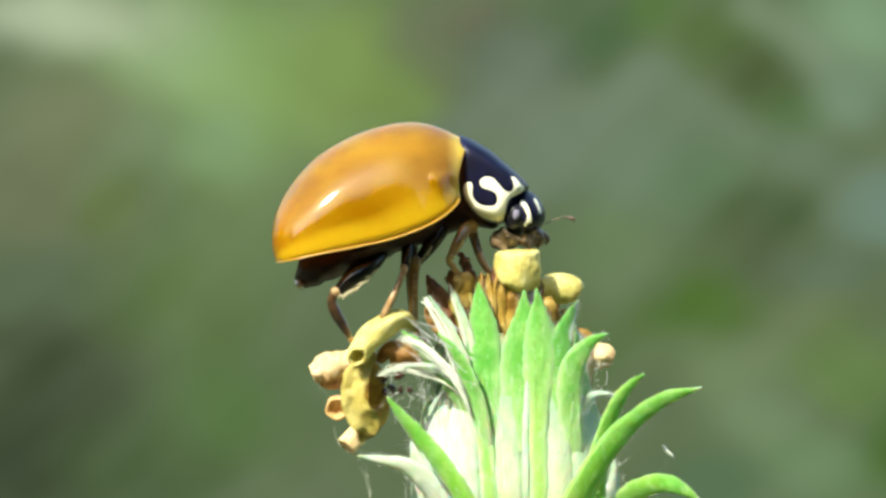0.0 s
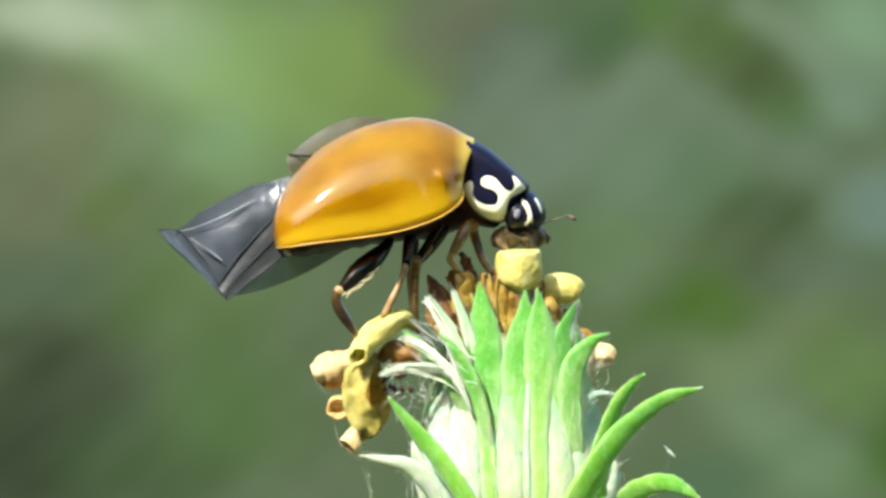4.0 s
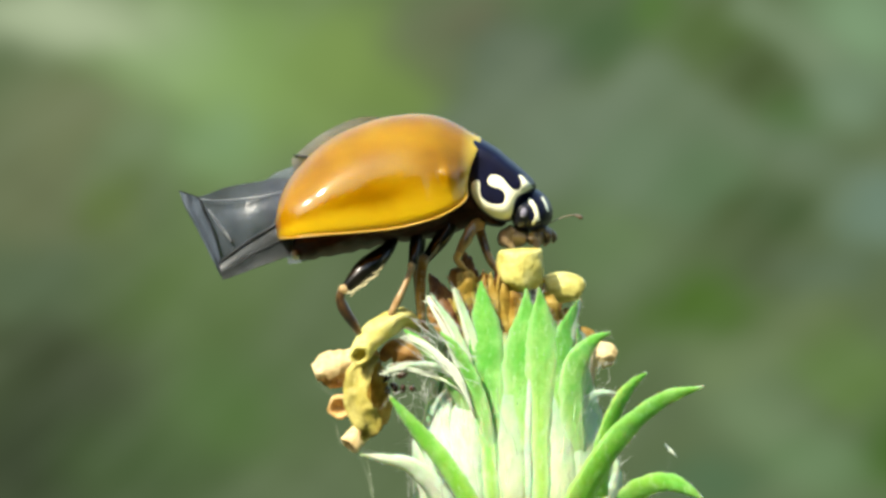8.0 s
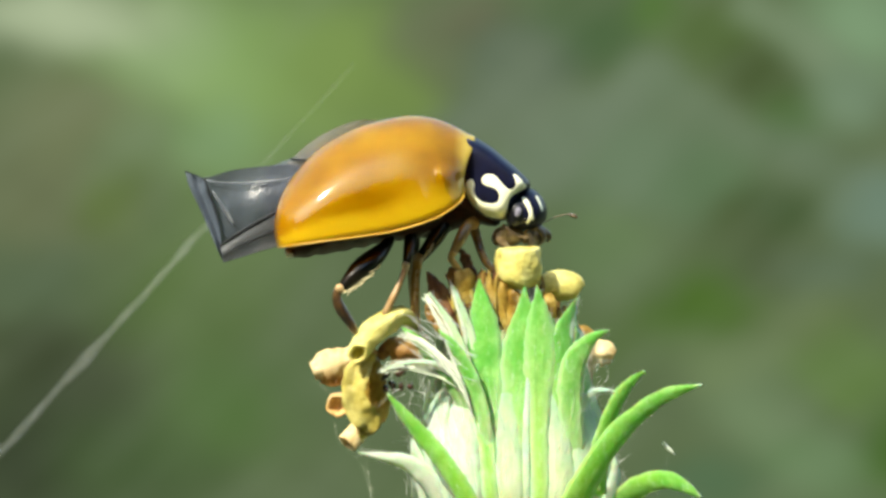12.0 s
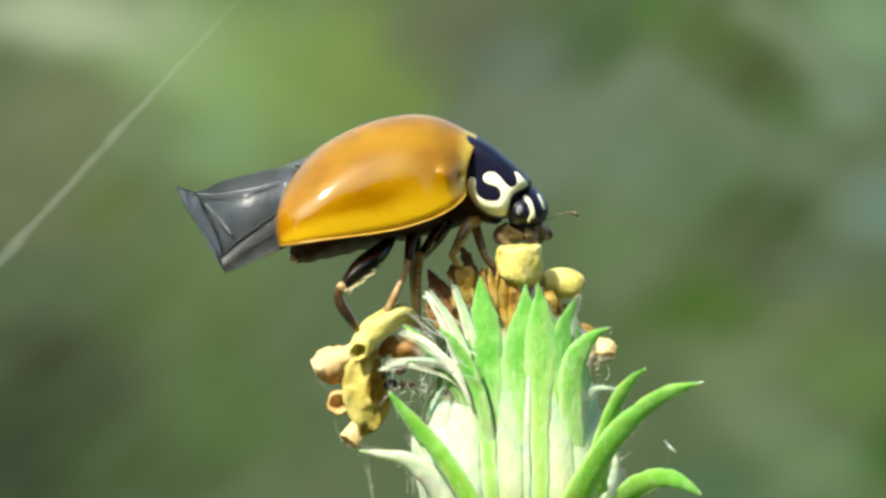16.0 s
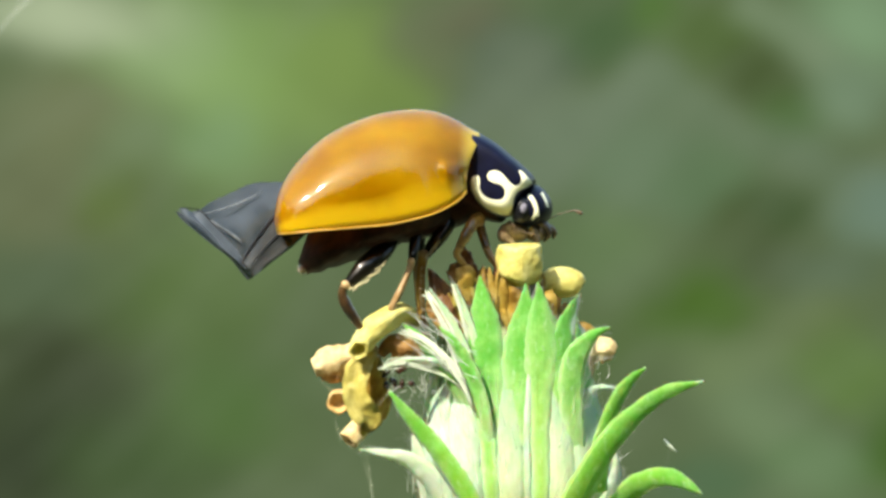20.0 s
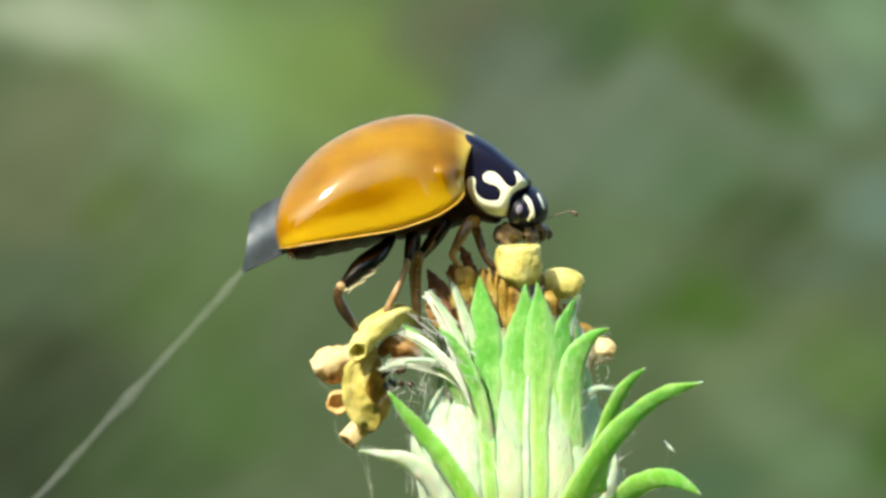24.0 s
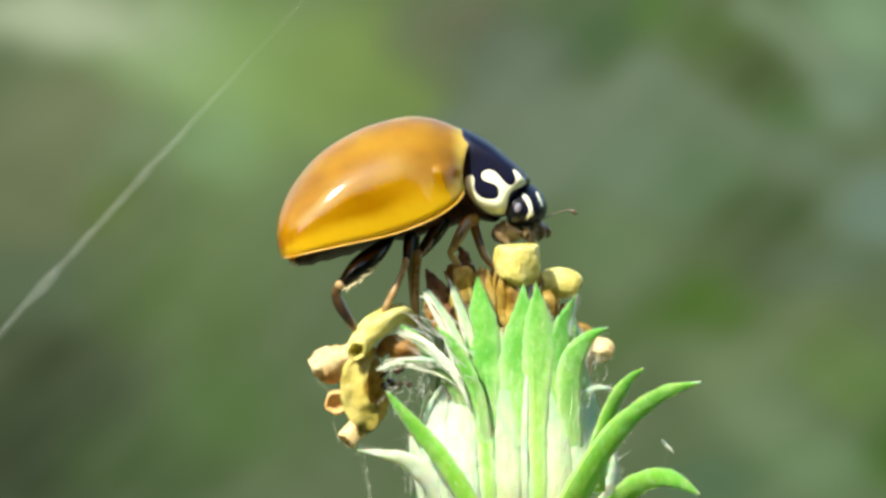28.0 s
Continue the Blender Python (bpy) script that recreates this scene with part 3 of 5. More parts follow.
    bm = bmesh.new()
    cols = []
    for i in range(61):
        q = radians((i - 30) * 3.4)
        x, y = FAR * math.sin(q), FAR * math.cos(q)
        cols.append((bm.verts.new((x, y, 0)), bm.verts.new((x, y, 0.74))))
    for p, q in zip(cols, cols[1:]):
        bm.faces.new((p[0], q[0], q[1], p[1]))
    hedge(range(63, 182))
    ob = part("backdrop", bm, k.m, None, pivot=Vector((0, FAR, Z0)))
    tagged(ob, "glowing backdrop painted as soft out-of-focus green and brown vegetation far behind", "backdrop", kind="structure")


# ---------------------------------------------------------------- flower head
def body_half(b):
    """Half the width of the flower's body at the level b."""
    return float(np.interp(b, (440, 500, 560, 620, 680, 740, 800, 870, 950, 1010), (90, 106, 120, 132, 142, 152, 163, 174, 164, 110)))


def body_depth(a, b):
    """How far the front of the flower's body lies before its axis."""
    s = min(abs(a - 913) / body_half(b), 0.99)
    return -0.62 * body_half(b) * math.sqrt(1 - s ** 3.2) - 34


def clasp(rows, layer=0, lift=0.0, thick=4.0, swell=0.06, n=36):
    """A scale pressed on the flower's body: rows (a, b, half-width) from base to tip; its tip stands off by lift."""
    line, cols = smooth_line(rows, n), 10
    way = np.gradient(line[:, :2], axis=0)
    bm = bmesh.new()
    uv = bm.loops.layers.uv.verify()
    rings = []
    for i in range(n):
        w, v = way[i] / np.hypot(*way[i]), i / (n - 1)
        half = max(line[i][2], 0.5) * (1 + 0.07 * noise.noise(Vector((line[i][0] * 0.05, line[i][1] * 0.05, layer * 3.1))))
        top, low = [], []
        for k in range(cols + 1):
            s = 2 * k / cols - 1
            jag = 1 + 0.22 * noise.noise(Vector((line[i][1] * 0.11, 9.0 if s < 0 else 2.0, layer * 1.7 + line[0][0]))) * abs(s)
            a, b = line[i][0] - w[1] * s * half * jag, line[i][1] + w[0] * s * half * jag
            d = body_depth(a, b) - 1.6 * layer - lift * v ** 2.5 - swell * half * (1 - s * s) + 2.0 * noise.noise(Vector((a * 0.07, b * 0.03, layer))) + 0.5 * noise.noise(Vector((a * 0.2, b * 0.12, layer)))
            th = thick * (0.15 + 0.85 * (1 - s ** 4)) * min(1.0, 0.3 + half / 12)
            top.append(bm.verts.new(at(a, b, d - th / 2)))
            low.append(bm.verts.new(at(a, b, d + th / 2)))
        rings.append(top + low[::-1])
    m = 2 * (cols + 1)
    for i in range(n - 1):
        for k in range(m):
            j = (k + 1) % m
            f = bm.faces.new((rings[i][k], rings[i][j], rings[i + 1][j], rings[i + 1][k]))
            for lp, (kk, ii) in zip(f.loops, ((k, i), (j, i), (j, i + 1), (k, i + 1))):
                kk = kk if kk <= cols else m - 1 - kk
                lp[uv].uv = (kk / cols, ii / (n - 1))
    bm.faces.new(rings[0][::-1])
    bm.faces.new(rings[-1])
    bmesh.ops.recalc_face_normals(bm, faces=bm.faces)
    return bm


def build_flower():
    fl = thing("flower_head", at(915, 1040), "withered daisy-like flower head with green bracts and curled dry florets", "flower")

    # stem down to the ground, and the swollen base
    rows = [(915, 1010, 0, 60), (912, 1300, 0, 62), (880, 6000, 200, 70), (700, 20000, 300, 80), (640, 45480, 0, 95)]
    line = smooth_line(rows, 40)
    bm = add_tube(bmesh.new(), [Vector(((p[0] - 784) * U, p[2] * U, max(Z0 + (441 - p[1]) * U, -0.001))) for p in line], [p[3] for p in line], n=14)
    part("stem", bm, STEM, fl, "slender green stem")
    part("receptacle", tube([(908, 560, 30, 58), (908, 600, 36, 88), (910, 660, 44, 116), (912, 720, 52, 134), (912, 790, 58, 148),
                             (912, 870, 62, 160), (912, 940, 50, 150), (912, 995, 20, 104), (912, 1030, 0, 60)], 24, n=44, rough=0.02), PALE, fl, "pale swollen flower base")

    # inner ring of broad pale scales round the base
    rng = random.Random(4)
    for i in range(13):
        q = 2 * math.pi * (i + 0.35) / 13
        s, c = math.sin(q), -math.cos(q)
        if c < -0.2:
            continue
        lean = rng.uniform(-8, 8)
        h = rng.uniform(-30, 30)
        rows = [(915 + s * 120, 1010, c * 132, 36), (914 + s * 178, 900, c * 204, 56), (912 + s * 172, 800, c * 202, 54),
                (910 + s * 150 + lean, 715, c * 180, 42), (908 + s * 128 + lean, 640 + h, c * 146, 22), (908 + s * 116 + lean, 590 + h, c * 126, 3)]
        part("bract", blade(rows, 9, 0.55, 18, tilt=math.degrees(q), wavy=2.0), PALE, fl)

    fringe = []

    def bract(rows, material, tilt=0.0, thick=4.0, fold=0.10, label="", twist=0.0):
        fringe.append((rows, material is OUTER))
        part("bract", blade(rows, thick, fold, 34, tilt, twist, wavy=3.0), material, fl, label)

    def scale(rows, material, layer, lift=0.0, label="", thick=4.0, swell=0.06):
        if material in (GREEN, STRIPE):
            fringe.append(([(a, b, body_depth(a, b) - 1.6 * layer - 4, h) for a, b, h in rows if b < 780], False))
        part("bract", clasp(rows, layer, lift, thick, swell), material, fl, label)

    # pale woolly bases of the scales, pressed on the swollen body
    scale([(800, 960, 26), (786, 880, 30), (778, 810, 30), (776, 755, 25), (788, 708, 15), (800, 684, 3)], WHITE, 0, swell=0.5)
    scale([(836, 960, 34), (826, 880, 36), (822, 800, 34), (822, 740, 27), (828, 695, 13), (834, 668, 2)], WHITE, 1, swell=0.3)
    scale([(884, 960, 30), (878, 880, 32), (876, 800, 32), (874, 740, 30), (874, 690, 20), (878, 655, 4)], PALE, 1)
    scale([(906, 960, 26), (904, 880, 30), (902, 800, 29), (902, 740, 26), (904, 695, 18), (906, 660, 4)], CHALK, 2, swell=0.22)
    scale([(996, 960, 28), (995, 880, 30), (993, 800, 28), (990, 745, 24), (986, 705, 17), (984, 672, 4)], CHALK, 2, swell=0.22)
    scale([(1040, 960, 34), (1044, 880, 34), (1042, 800, 30), (1036, 745, 22), (1030, 700, 12), (1026, 672, 3)], CHALK, 1, swell=0.22)
    scale([(930, 960, 22), (930, 880, 24), (930, 800, 24), (930, 740, 22), (932, 690, 16), (934, 650, 3)], PALE, 1)
    scale([(1076, 960, 22), (1074, 880, 26), (1066, 810, 22), (1056, 760, 14), (1050, 728, 3)], PALE, 0)
    # green scales, pale at the foot and along the margins
    scale([(878, 800, 3), (875, 766, 14), (870, 720, 24), (864, 660, 31), (861, 610, 31), (857, 560, 23), (853, 525, 11), (851, 497, 1)], GREEN, 3, 8)
    scale([(927, 800, 3), (926, 766, 14), (925, 720, 26), (924, 660, 34), (927, 610, 31), (931, 560, 18), (932, 528, 7), (931, 505, 1)], GREEN, 4, 6)
    scale([(960, 940, 15), (958, 860, 16), (957, 780, 17), (957, 710, 23), (958, 650, 34), (958, 600, 31), (957, 558, 19), (956, 530, 9), (953, 508, 1)], STRIPE, 5, 8)
    scale([(1008, 800, 3), (1004, 762, 13), (998, 705, 25), (993, 650, 29), (995, 608, 23), (1008, 568, 12), (1025, 531, 2)], GREEN, 4, 8)
    bract([(1026, 850, -118, 12), (1020, 790, -126, 18), (1014, 730, -132, 21), (1013, 685, -134, 23), (1020, 645, -134, 22), (1038, 616, -132, 15), (1058, 598, -130, 8), (1082, 589, -128, 1.5)], GREEN, 14, 5)
    scale([(872, 940, 12), (870, 860, 14), (865, 790, 15), (856, 735, 14), (844, 690, 8), (838, 668, 2)], STRIPE, 5)
    bract([(870, 820, -134, 8), (860, 755, -146, 13), (842, 692, -150, 15), (822, 645, -152, 13), (802, 612, -152, 8), (778, 587, -150, 1)], GREEN, -22, 5)
    bract([(838, 790, -110, 8), (822, 722, -126, 15), (800, 676, -138, 18), (776, 644, -146, 17), (753, 618, -150, 12), (733, 599, -150, 8), (714, 583, -148, 1)], GREEN, -30, 5)
    scale([(936, 930, 5), (935, 850, 6), (934, 770, 6), (936, 710, 6), (938, 660, 2)], WHITE, 6)
    scale([(898, 800, 3), (897, 772, 11), (896, 730, 17), (894, 680, 21), (894, 640, 20), (894, 610, 12), (893, 588, 3)], BLUSH, 2)
    scale([(974, 800, 3), (974, 772, 13), (974, 730, 18), (976, 680, 22), (978, 630, 20), (979, 590, 12), (980, 566, 3)], GREEN, 2, 3)
    scale([(1042, 815, 3), (1040, 786, 13), (1036, 740, 18), (1030, 690, 20), (1027, 650, 16), (1026, 615, 8), (1027, 592, 2)], GREEN, 1, 3)
    scale([(848, 800, 3), (846, 766, 13), (842, 720, 18), (838, 670, 20), (834, 630, 16), (830, 600, 8), (828, 578, 2)], GREEN, 2, 4)
    bract([(1046, 880, -80, 22), (1042, 770, -84, 28), (1036, 690, -72, 26), (1030, 620, -60, 14), (1020, 570, -50, 2)], GREEN, 50)
    bract([(796, 900, -60, 20), (778, 790, -64, 26), (794, 700, -60, 22), (818, 625, -60, 12), (826, 570, -60, 2)], GREEN, -50)
    # white papery scales
    for j in range(11):
        q, w = (j - 5) / 5, rng.uniform(-1, 1)
        part("bristle", tube([(846, 740, -122, 2.0), (830 + q * 11, 684 + q * 6, -124 + w * 5, 1.9), (813 + q * 14, 630 + w * 3, -124 + w * 6, 1.9), (792 + q * 12, 580 + w * 4, -122 + w * 6, 1.5),
                              (770 + q * 7, 546 + w * 4, -118, 1.0), (753 + q * 3 + w * 4, 528 - w * 6, -114, 0.4)], 16, n=6), BRISTLE, fl, "whitish papery bristle")
    for j in range(5):
        q, w = (j - 2) / 2, rng.uniform(-1, 1)
        part("bristle", tube([(850, 700, -112, 1.8), (838 + q * 6, 630, -112 + w * 4, 1.7), (824 + q * 7, 570 + w * 3, -110, 1.4), (808 + q * 5, 525 + w * 4, -106, 0.9), (800 + w * 3, 502 + w * 5, -104, 0.4)],
                             14, n=6), BRISTLE, fl, "whitish papery bristle")
    for j in range(17):
        q, w = (j - 8) / 8, rng.uniform(-1, 1)
        part("bristle", tube([(842, 720 + q * 6, -128, 1.3), (816 + q * 6, 686 + q * 16, -132 + w * 8, 1.7), (780 + q * 6, 663 + q * 14, -136 + w * 12, 1.4), (738 + w * 12, 651 + q * 9, -140 + w * 8, 1.1),
                              (705 + w * 20, 652 + q * 6 + w * 2, -144, 0.8), (668 + abs(w) * 26, 662 + q * 3, -146, 0.4)], 16, n=5), BRISTLE, fl, "whitish papery bristle")
    for j in range(9):
        q, w = (j - 4) / 4, rng.uniform(-1, 1)
        part("bristle", tube([(842, 740, -150, 1.6), (812, 672 + q * 10, -160 + w * 6, 1.8), (775 + w * 6, 628 + q * 9, -160, 1.4), (740 + w * 8, 604 + q * 8, -158, 1.0), (705 + abs(w) * 18, 597 + q * 8, -155, 0.4)],
                             14, n=5), BRISTLE, fl, "whitish papery bristle")
    bract([(842, 700, -126, 6), (826, 640, -128, 10), (802, 582, -126, 8), (780, 546, -122, 4), (762, 520, -116, 0.8)], CHALK, -16, 3, label="pale papery bract")
    bract([(852, 660, -118, 4), (838, 600, -118, 7), (820, 548, -114, 5), (806, 512, -110, 0.8)], CHALK, -10, 3, label="pale papery bract")
    bract([(836, 720, -140, 6), (808, 670, -150, 8), (770, 648, -152, 6), (722, 646, -152, 3), (684, 656, -150, 0.8)], WHITE, -30, 3, label="pale papery bract")
    scale([(1002, 650, 6), (1008, 610, 8), (1016, 568, 6), (1023, 545, 3), (1028, 528, 1)], WHITE, 6, 10)
    scale([(1022, 660, 6), (1030, 630, 8), (1034, 606, 6), (1028, 588, 3), (1020, 574, 1)], WHITE, 1, 4)
    bract([(1030, 728, -112, 7), (1046, 702, -114, 5), (1066, 694, -116, 4), (1092, 696, -116, 0.6)], WHITE, 10, 2)
    # spreading outer scales
    bract([(850, 930, -230, 20), (818, 868, -232, 19), (780, 812, -228, 18), (740, 764, -220, 15), (708, 726, -214, 9), (689, 700, -210, 1.5)], OUTER, -35, 9)
    bract([(1000, 930, -225, 26), (1040, 858, -232, 26), (1075, 800, -230, 23), (1120, 748, -222, 19), (1180, 704, -215, 13), (1247, 684, -210, 1.5)], OUTER, 30, 9)
    bract([(1062, 880, -140, 20), (1066, 800, -150, 20), (1080, 750, -150, 17), (1100, 706, -148, 14), (1124, 676, -146, 8), (1145, 660, -145, 1.5)], OUTER, 38, 8)
    bract([(1070, 950, -130, 22), (1110, 886, -190, 20), (1145, 860, -225, 18), (1182, 853, -245, 16), (1213, 864, -255, 11), (1244, 884, -258, 2)], OUTER, 10, 9)
    bract([(850, 960, -120, 34), (800, 900, -130, 30), (765, 858, -130, 22), (725, 824, -130, 15), (680, 812, -130, 8), (637, 805, -130, 1.5)], WHITE, -40, 7)
    bract([(800, 960, -60, 30), (762, 880, -65, 26), (742, 820, -65, 16), (732, 780, -65, 3)], WHITE, -45, 6)
    bract([(1050, 960, -90, 30), (1080, 900, -95, 24), (1092, 850, -95, 14), (1090, 810, -95, 3)], WHITE, 40, 6)
    bract([(1060, 950, -60, 20), (1100, 895, -62, 15), (1115, 870, -62, 8), (1120, 855, -62, 2)], WHITE, 45, 5)

    def floret(rows, material, flat=1.0, hollow=0.0, n=22, label="", along=20, rough=0.22):
        n = max(n, 22)
        return part("floret", tube(rows, along, n=n, flat=flat, hollow=hollow, rough=rough), material, fl, label)

    # drooping florets in front of the left shoulder
    def petal(rows, material, thick=14, fold=0.6, tilt=0.0, twist=0.0, label=""):
        part("floret", blade(rows, thick, fold, 22, tilt, twist, wavy=9.0), material, fl, label)
    floret([(736, 600, -50, 8), (730, 574, -80, 13), (710, 562, -108, 19), (674, 584, -125, 26), (650, 606, -135, 24), (640, 622, -152, 21), (636, 630, -168, 19)], YELLOW, 0.85, 26, label="curled yellow floret with a rolled open end", rough=0.12)
    petal([(668, 628, -95, 10), (640, 634, -105, 21), (606, 645, -112, 27), (578, 652, -114, 27), (556, 660, -114, 17)], CREAMY, 20, 0.5, -20, label="pale tan floret lobe")
    petal([(650, 640, -90, 10), (620, 660, -98, 20), (590, 672, -104, 16), (570, 676, -106, 6)], TAN, 14, 0.4, 10)
    petal([(664, 630, -110, 10), (640, 664, -122, 22), (630, 700, -128, 21), (640, 732, -126, 24), (658, 752, -118, 17), (640, 776, -112, 6)], GOLD, 12, -0.7, -25, 50, "hanging shrivelled golden floret")
    petal([(668, 640, -95, 12), (672, 690, -90, 22), (674, 730, -88, 19), (652, 766, -92, 8)], OCHRE, 10, 0.8, 30, -40)
    floret([(626, 705, -78, 12), (610, 716, -90, 20), (602, 720, -106, 21), (600, 721, -118, 20)], TAN, 1.0, 18, label="small curled orange-brown floret", rough=0.1)
    floret([(662, 735, -92, 10), (646, 757, -100, 17), (628, 777, -106, 19), (618, 788, -112, 18)], CREAMY, 0.8, 12, rough=0.1)
    floret([(745, 640, -90, 18), (715, 625, -100, 22), (690, 620, -100, 14), (676, 640, -100, 6)], UMBER)
    # top florets that the beetle feeds on
    floret([(905, 600, -70, 12), (910, 530, -80, 13), (919, 502, -85, 26), (921, 494, -88, 37), (921, 470, -90, 40), (920, 447, -92, 40)], YELLOW, 0.9, 8, 20, label="swollen yellow floret with a flat rim", rough=0.06)
    floret([(955, 600, -30, 10), (962, 545, -30, 12), (972, 515, -30, 25), (998, 508, -30, 28), (1018, 513, -30, 25), (1027, 518, -30, 19)], YELLOW, 0.95, 6, 18, rough=0.05)
    floret([(1040, 690, -20, 9), (1042, 655, -22, 13), (1052, 630, -24, 20), (1072, 626, -25, 21), (1088, 632, -25, 14)], CREAMY, 0.9, 5, 16)
    floret([(1000, 640, -10, 9), (1012, 610, -10, 12), (1030, 592, -10, 14), (1052, 600, -10, 9)], OCHRE)
    floret([(912, 610, -84, 11), (910, 560, -88, 14), (913, 525, -90, 13), (916, 506, -90, 8)], OCHRE, 0.8, 4)
    floret([(896, 620, -88, 9), (894, 560, -90, 10), (890, 520, -92, 12), (888, 495, -92, 8)], OCHRE, 0.8, 4)
    floret([(975, 620, -80, 10), (976, 570, -80, 12), (975, 540, -80, 13), (972, 524, -80, 9)], OCHRE, 0.8, 3)
    floret([(850, 620, -70, 8), (838, 560, -78, 11), (829, 520, -90, 17), (825, 496, -94, 19), (822, 482, -94, 13)], OCHRE, 0.8, 8, label="brown-yellow withered floret cup")
    floret([(866, 620, -60, 7), (864, 560, -62, 10), (860, 520, -64, 12), (856, 492, -64, 8)], OCHRE, 0.7, 4)
    floret([(876, 600, -72, 6), (878, 540, -74, 9), (884, 500, -76, 10), (882, 470, -76, 5)], RUSSET, 0.7, 4)
    floret([(940, 600, 10, 8), (942, 540, 10, 12), (944, 515, 10, 12), (944, 500, 10, 9)], UMBER, 0.7)
    floret([(943, 580, -86, 5), (943, 540, -88, 6), (944, 518, -88, 7), (945, 504, -88, 5)], ASH, 0.8, 3, label="thin greyish floret stump")
    petal([(808, 606, -84, 8), (796, 562, -90, 18), (781, 526, -92, 17), (768, 500, -92, 10), (760, 484, -92, 2)], RUSSET, 8, 0.6, -20, 40, "dark red-brown curled petal")
    petal([(800, 606, -96, 6), (784, 578, -100, 13), (770, 556, -102, 12), (764, 534, -102, 3)], UMBER, 8, -0.6, 15, -50, "brown curled petal")
    floret([(852, 606, -70, 9), (850, 552, -74, 15), (856, 512, -76, 16), (862, 486, -76, 9)], UMBER, 0.8, 5)
    floret([(874, 606, -82, 8), (873, 552, -86, 12), (869, 516, -86, 13), (862, 492, -86, 7)], OCHRE, 0.8, 4)
    floret([(838, 592, -58, 9), (824, 540, -62, 18), (812, 500, -66, 16), (804, 476, -66, 8)], UMBER, 0.7, 5)
    floret([(800, 606, -58, 8), (790, 562, -62, 14), (786, 532, -64, 12), (784, 512, -64, 5)], UMBER, 0.7, 4)
    petal([(850, 560, -50, 6), (842, 500, -52, 12), (830, 462, -54, 12), (818, 444, -54, 3)], RUSSET, 7, 0.6, 10, 40, "dark red-brown curled petal")
    petal([(760, 600, -60, 6), (744, 606, -70, 14), (724, 610, -78, 16), (700, 616, -84, 8), (690, 626, -84, 2)], RUSSET, 8, 0.7, -15, 40, "dark red-brown curled petal")
    petal([(752, 618, -70, 6), (732, 628, -80, 12), (712, 640, -86, 13), (694, 652, -86, 4)], UMBER, 8, -0.7, 20, -40, "dark red-brown curled petal")
    for i in range(30):
        a = rng.uniform(790, 1010)
        top = 505 + abs(a - 900) * 0.45 + rng.uniform(-12, 18)
        d = rng.uniform(-76, 90)
        r = rng.uniform(0.45, 0.85)
        floret([(905 + (a - 905) * 0.6, 640, d, 8 * r), (905 + (a - 905) * 0.85, 570, d, 9 * r), (a, top + 20, d, 12 * r), (a + rng.uniform(-12, 12), top - 6, d, 8 * r)],
               (UMBER, UMBER, OCHRE, UMBER, GOLD)[i % 5], 0.8, 4)
    for i in range(26):
        a, d = rng.uniform(790, 990), rng.uniform(-84, -20)
        top = 476 + abs(a - 890) * 0.40 + rng.uniform(-22, 20)
        part("stamen", tube([(905 + (a - 905) * 0.7, 620, d, 2.5), (905 + (a - 905) * 0.9 + rng.uniform(-8, 8), 560, d, 3), (a, top + 20, d, 3.2), (a + rng.uniform(-14, 14), top, d, 1.4)], 12, n=7, flat=0.6),
             (LEG_BROWN, GOLD, OCHRE)[i % 3], fl, "thin dry golden thread")
    for i in range(22):
        a, d = rng.uniform(800, 905), rng.uniform(-104, -92)
        top = 474 + abs(a - 880) * 0.30 + rng.uniform(-10, 36)
        part("stamen", tube([(905 + (a - 905) * 0.8, 610, d + 14, 2.2), (905 + (a - 905) * 0.92 + rng.uniform(-6, 6), 560, d + 6, 2.8), (a, top + 24, d, 3.4), (a + rng.uniform(-16, 12), top, d, 1.2)], 12, n=7, flat=0.6),
             (GOLD, OCHRE, UMBER, LEG_BROWN)[i % 4], fl, "thin dry golden thread")
    for i in range(9):
        a, b = 705 + rng.uniform(-22, 26), 678 + rng.uniform(-16, 16)
        part("debris", ellipsoid(a, b, -100 + rng.uniform(-20, 20), rng.uniform(5, 11), rng.uniform(4, 8), 7, rng.uniform(0, 180)), DEBRIS, fl, "dark crumb caught in the wool")

    # wool and bristles: many fine hairs in one mesh
    bm = bmesh.new()

    def hair(a, b, d, ang, length, r=0.9, curl=0.5):
        pts = []
        for i in range(6):
            s = i / 5
            w = radians(ang + curl * 60 * s)
            pts.append(at(a + math.cos(w) * length * s, b - math.sin(w) * length * s, d + 10 * curl * s))
        add_tube(bm, pts, [r * (1 - 0.8 * i / 5) for i in range(6)], n=4)
    for i in range(56):
        side = rng.choice((-1, 1, -1))
        b = rng.uniform(680, 880)
        hair(912 + side * (150 + (b - 700) * 0.14) + rng.uniform(-14, 14), b, rng.uniform(-120, 40), 90 - side * rng.uniform(-20, 70), rng.uniform(16, 44), 0.5, rng.uniform(-0.8, 0.8))
    for i in range(34):
        hair(rng.uniform(760, 850), rng.uniform(580, 690), rng.uniform(-190, -100), rng.uniform(115, 170), rng.uniform(40, 95), 0.9, rng.uniform(-0.3, 0.3))
    for i in range(40):
        hair(rng.uniform(690, 780), rng.uniform(640, 720), rng.uniform(-150, -60), rng.uniform(0, 360), rng.uniform(15, 50), 0.6, rng.uniform(-1, 1))
    for i in range(12):
        hair(rng.uniform(1000, 1060), rng.uniform(640, 760), rng.uniform(-150, -60), rng.uniform(10, 70), rng.uniform(20, 50), 0.45, rng.uniform(-0.6, 0.6))
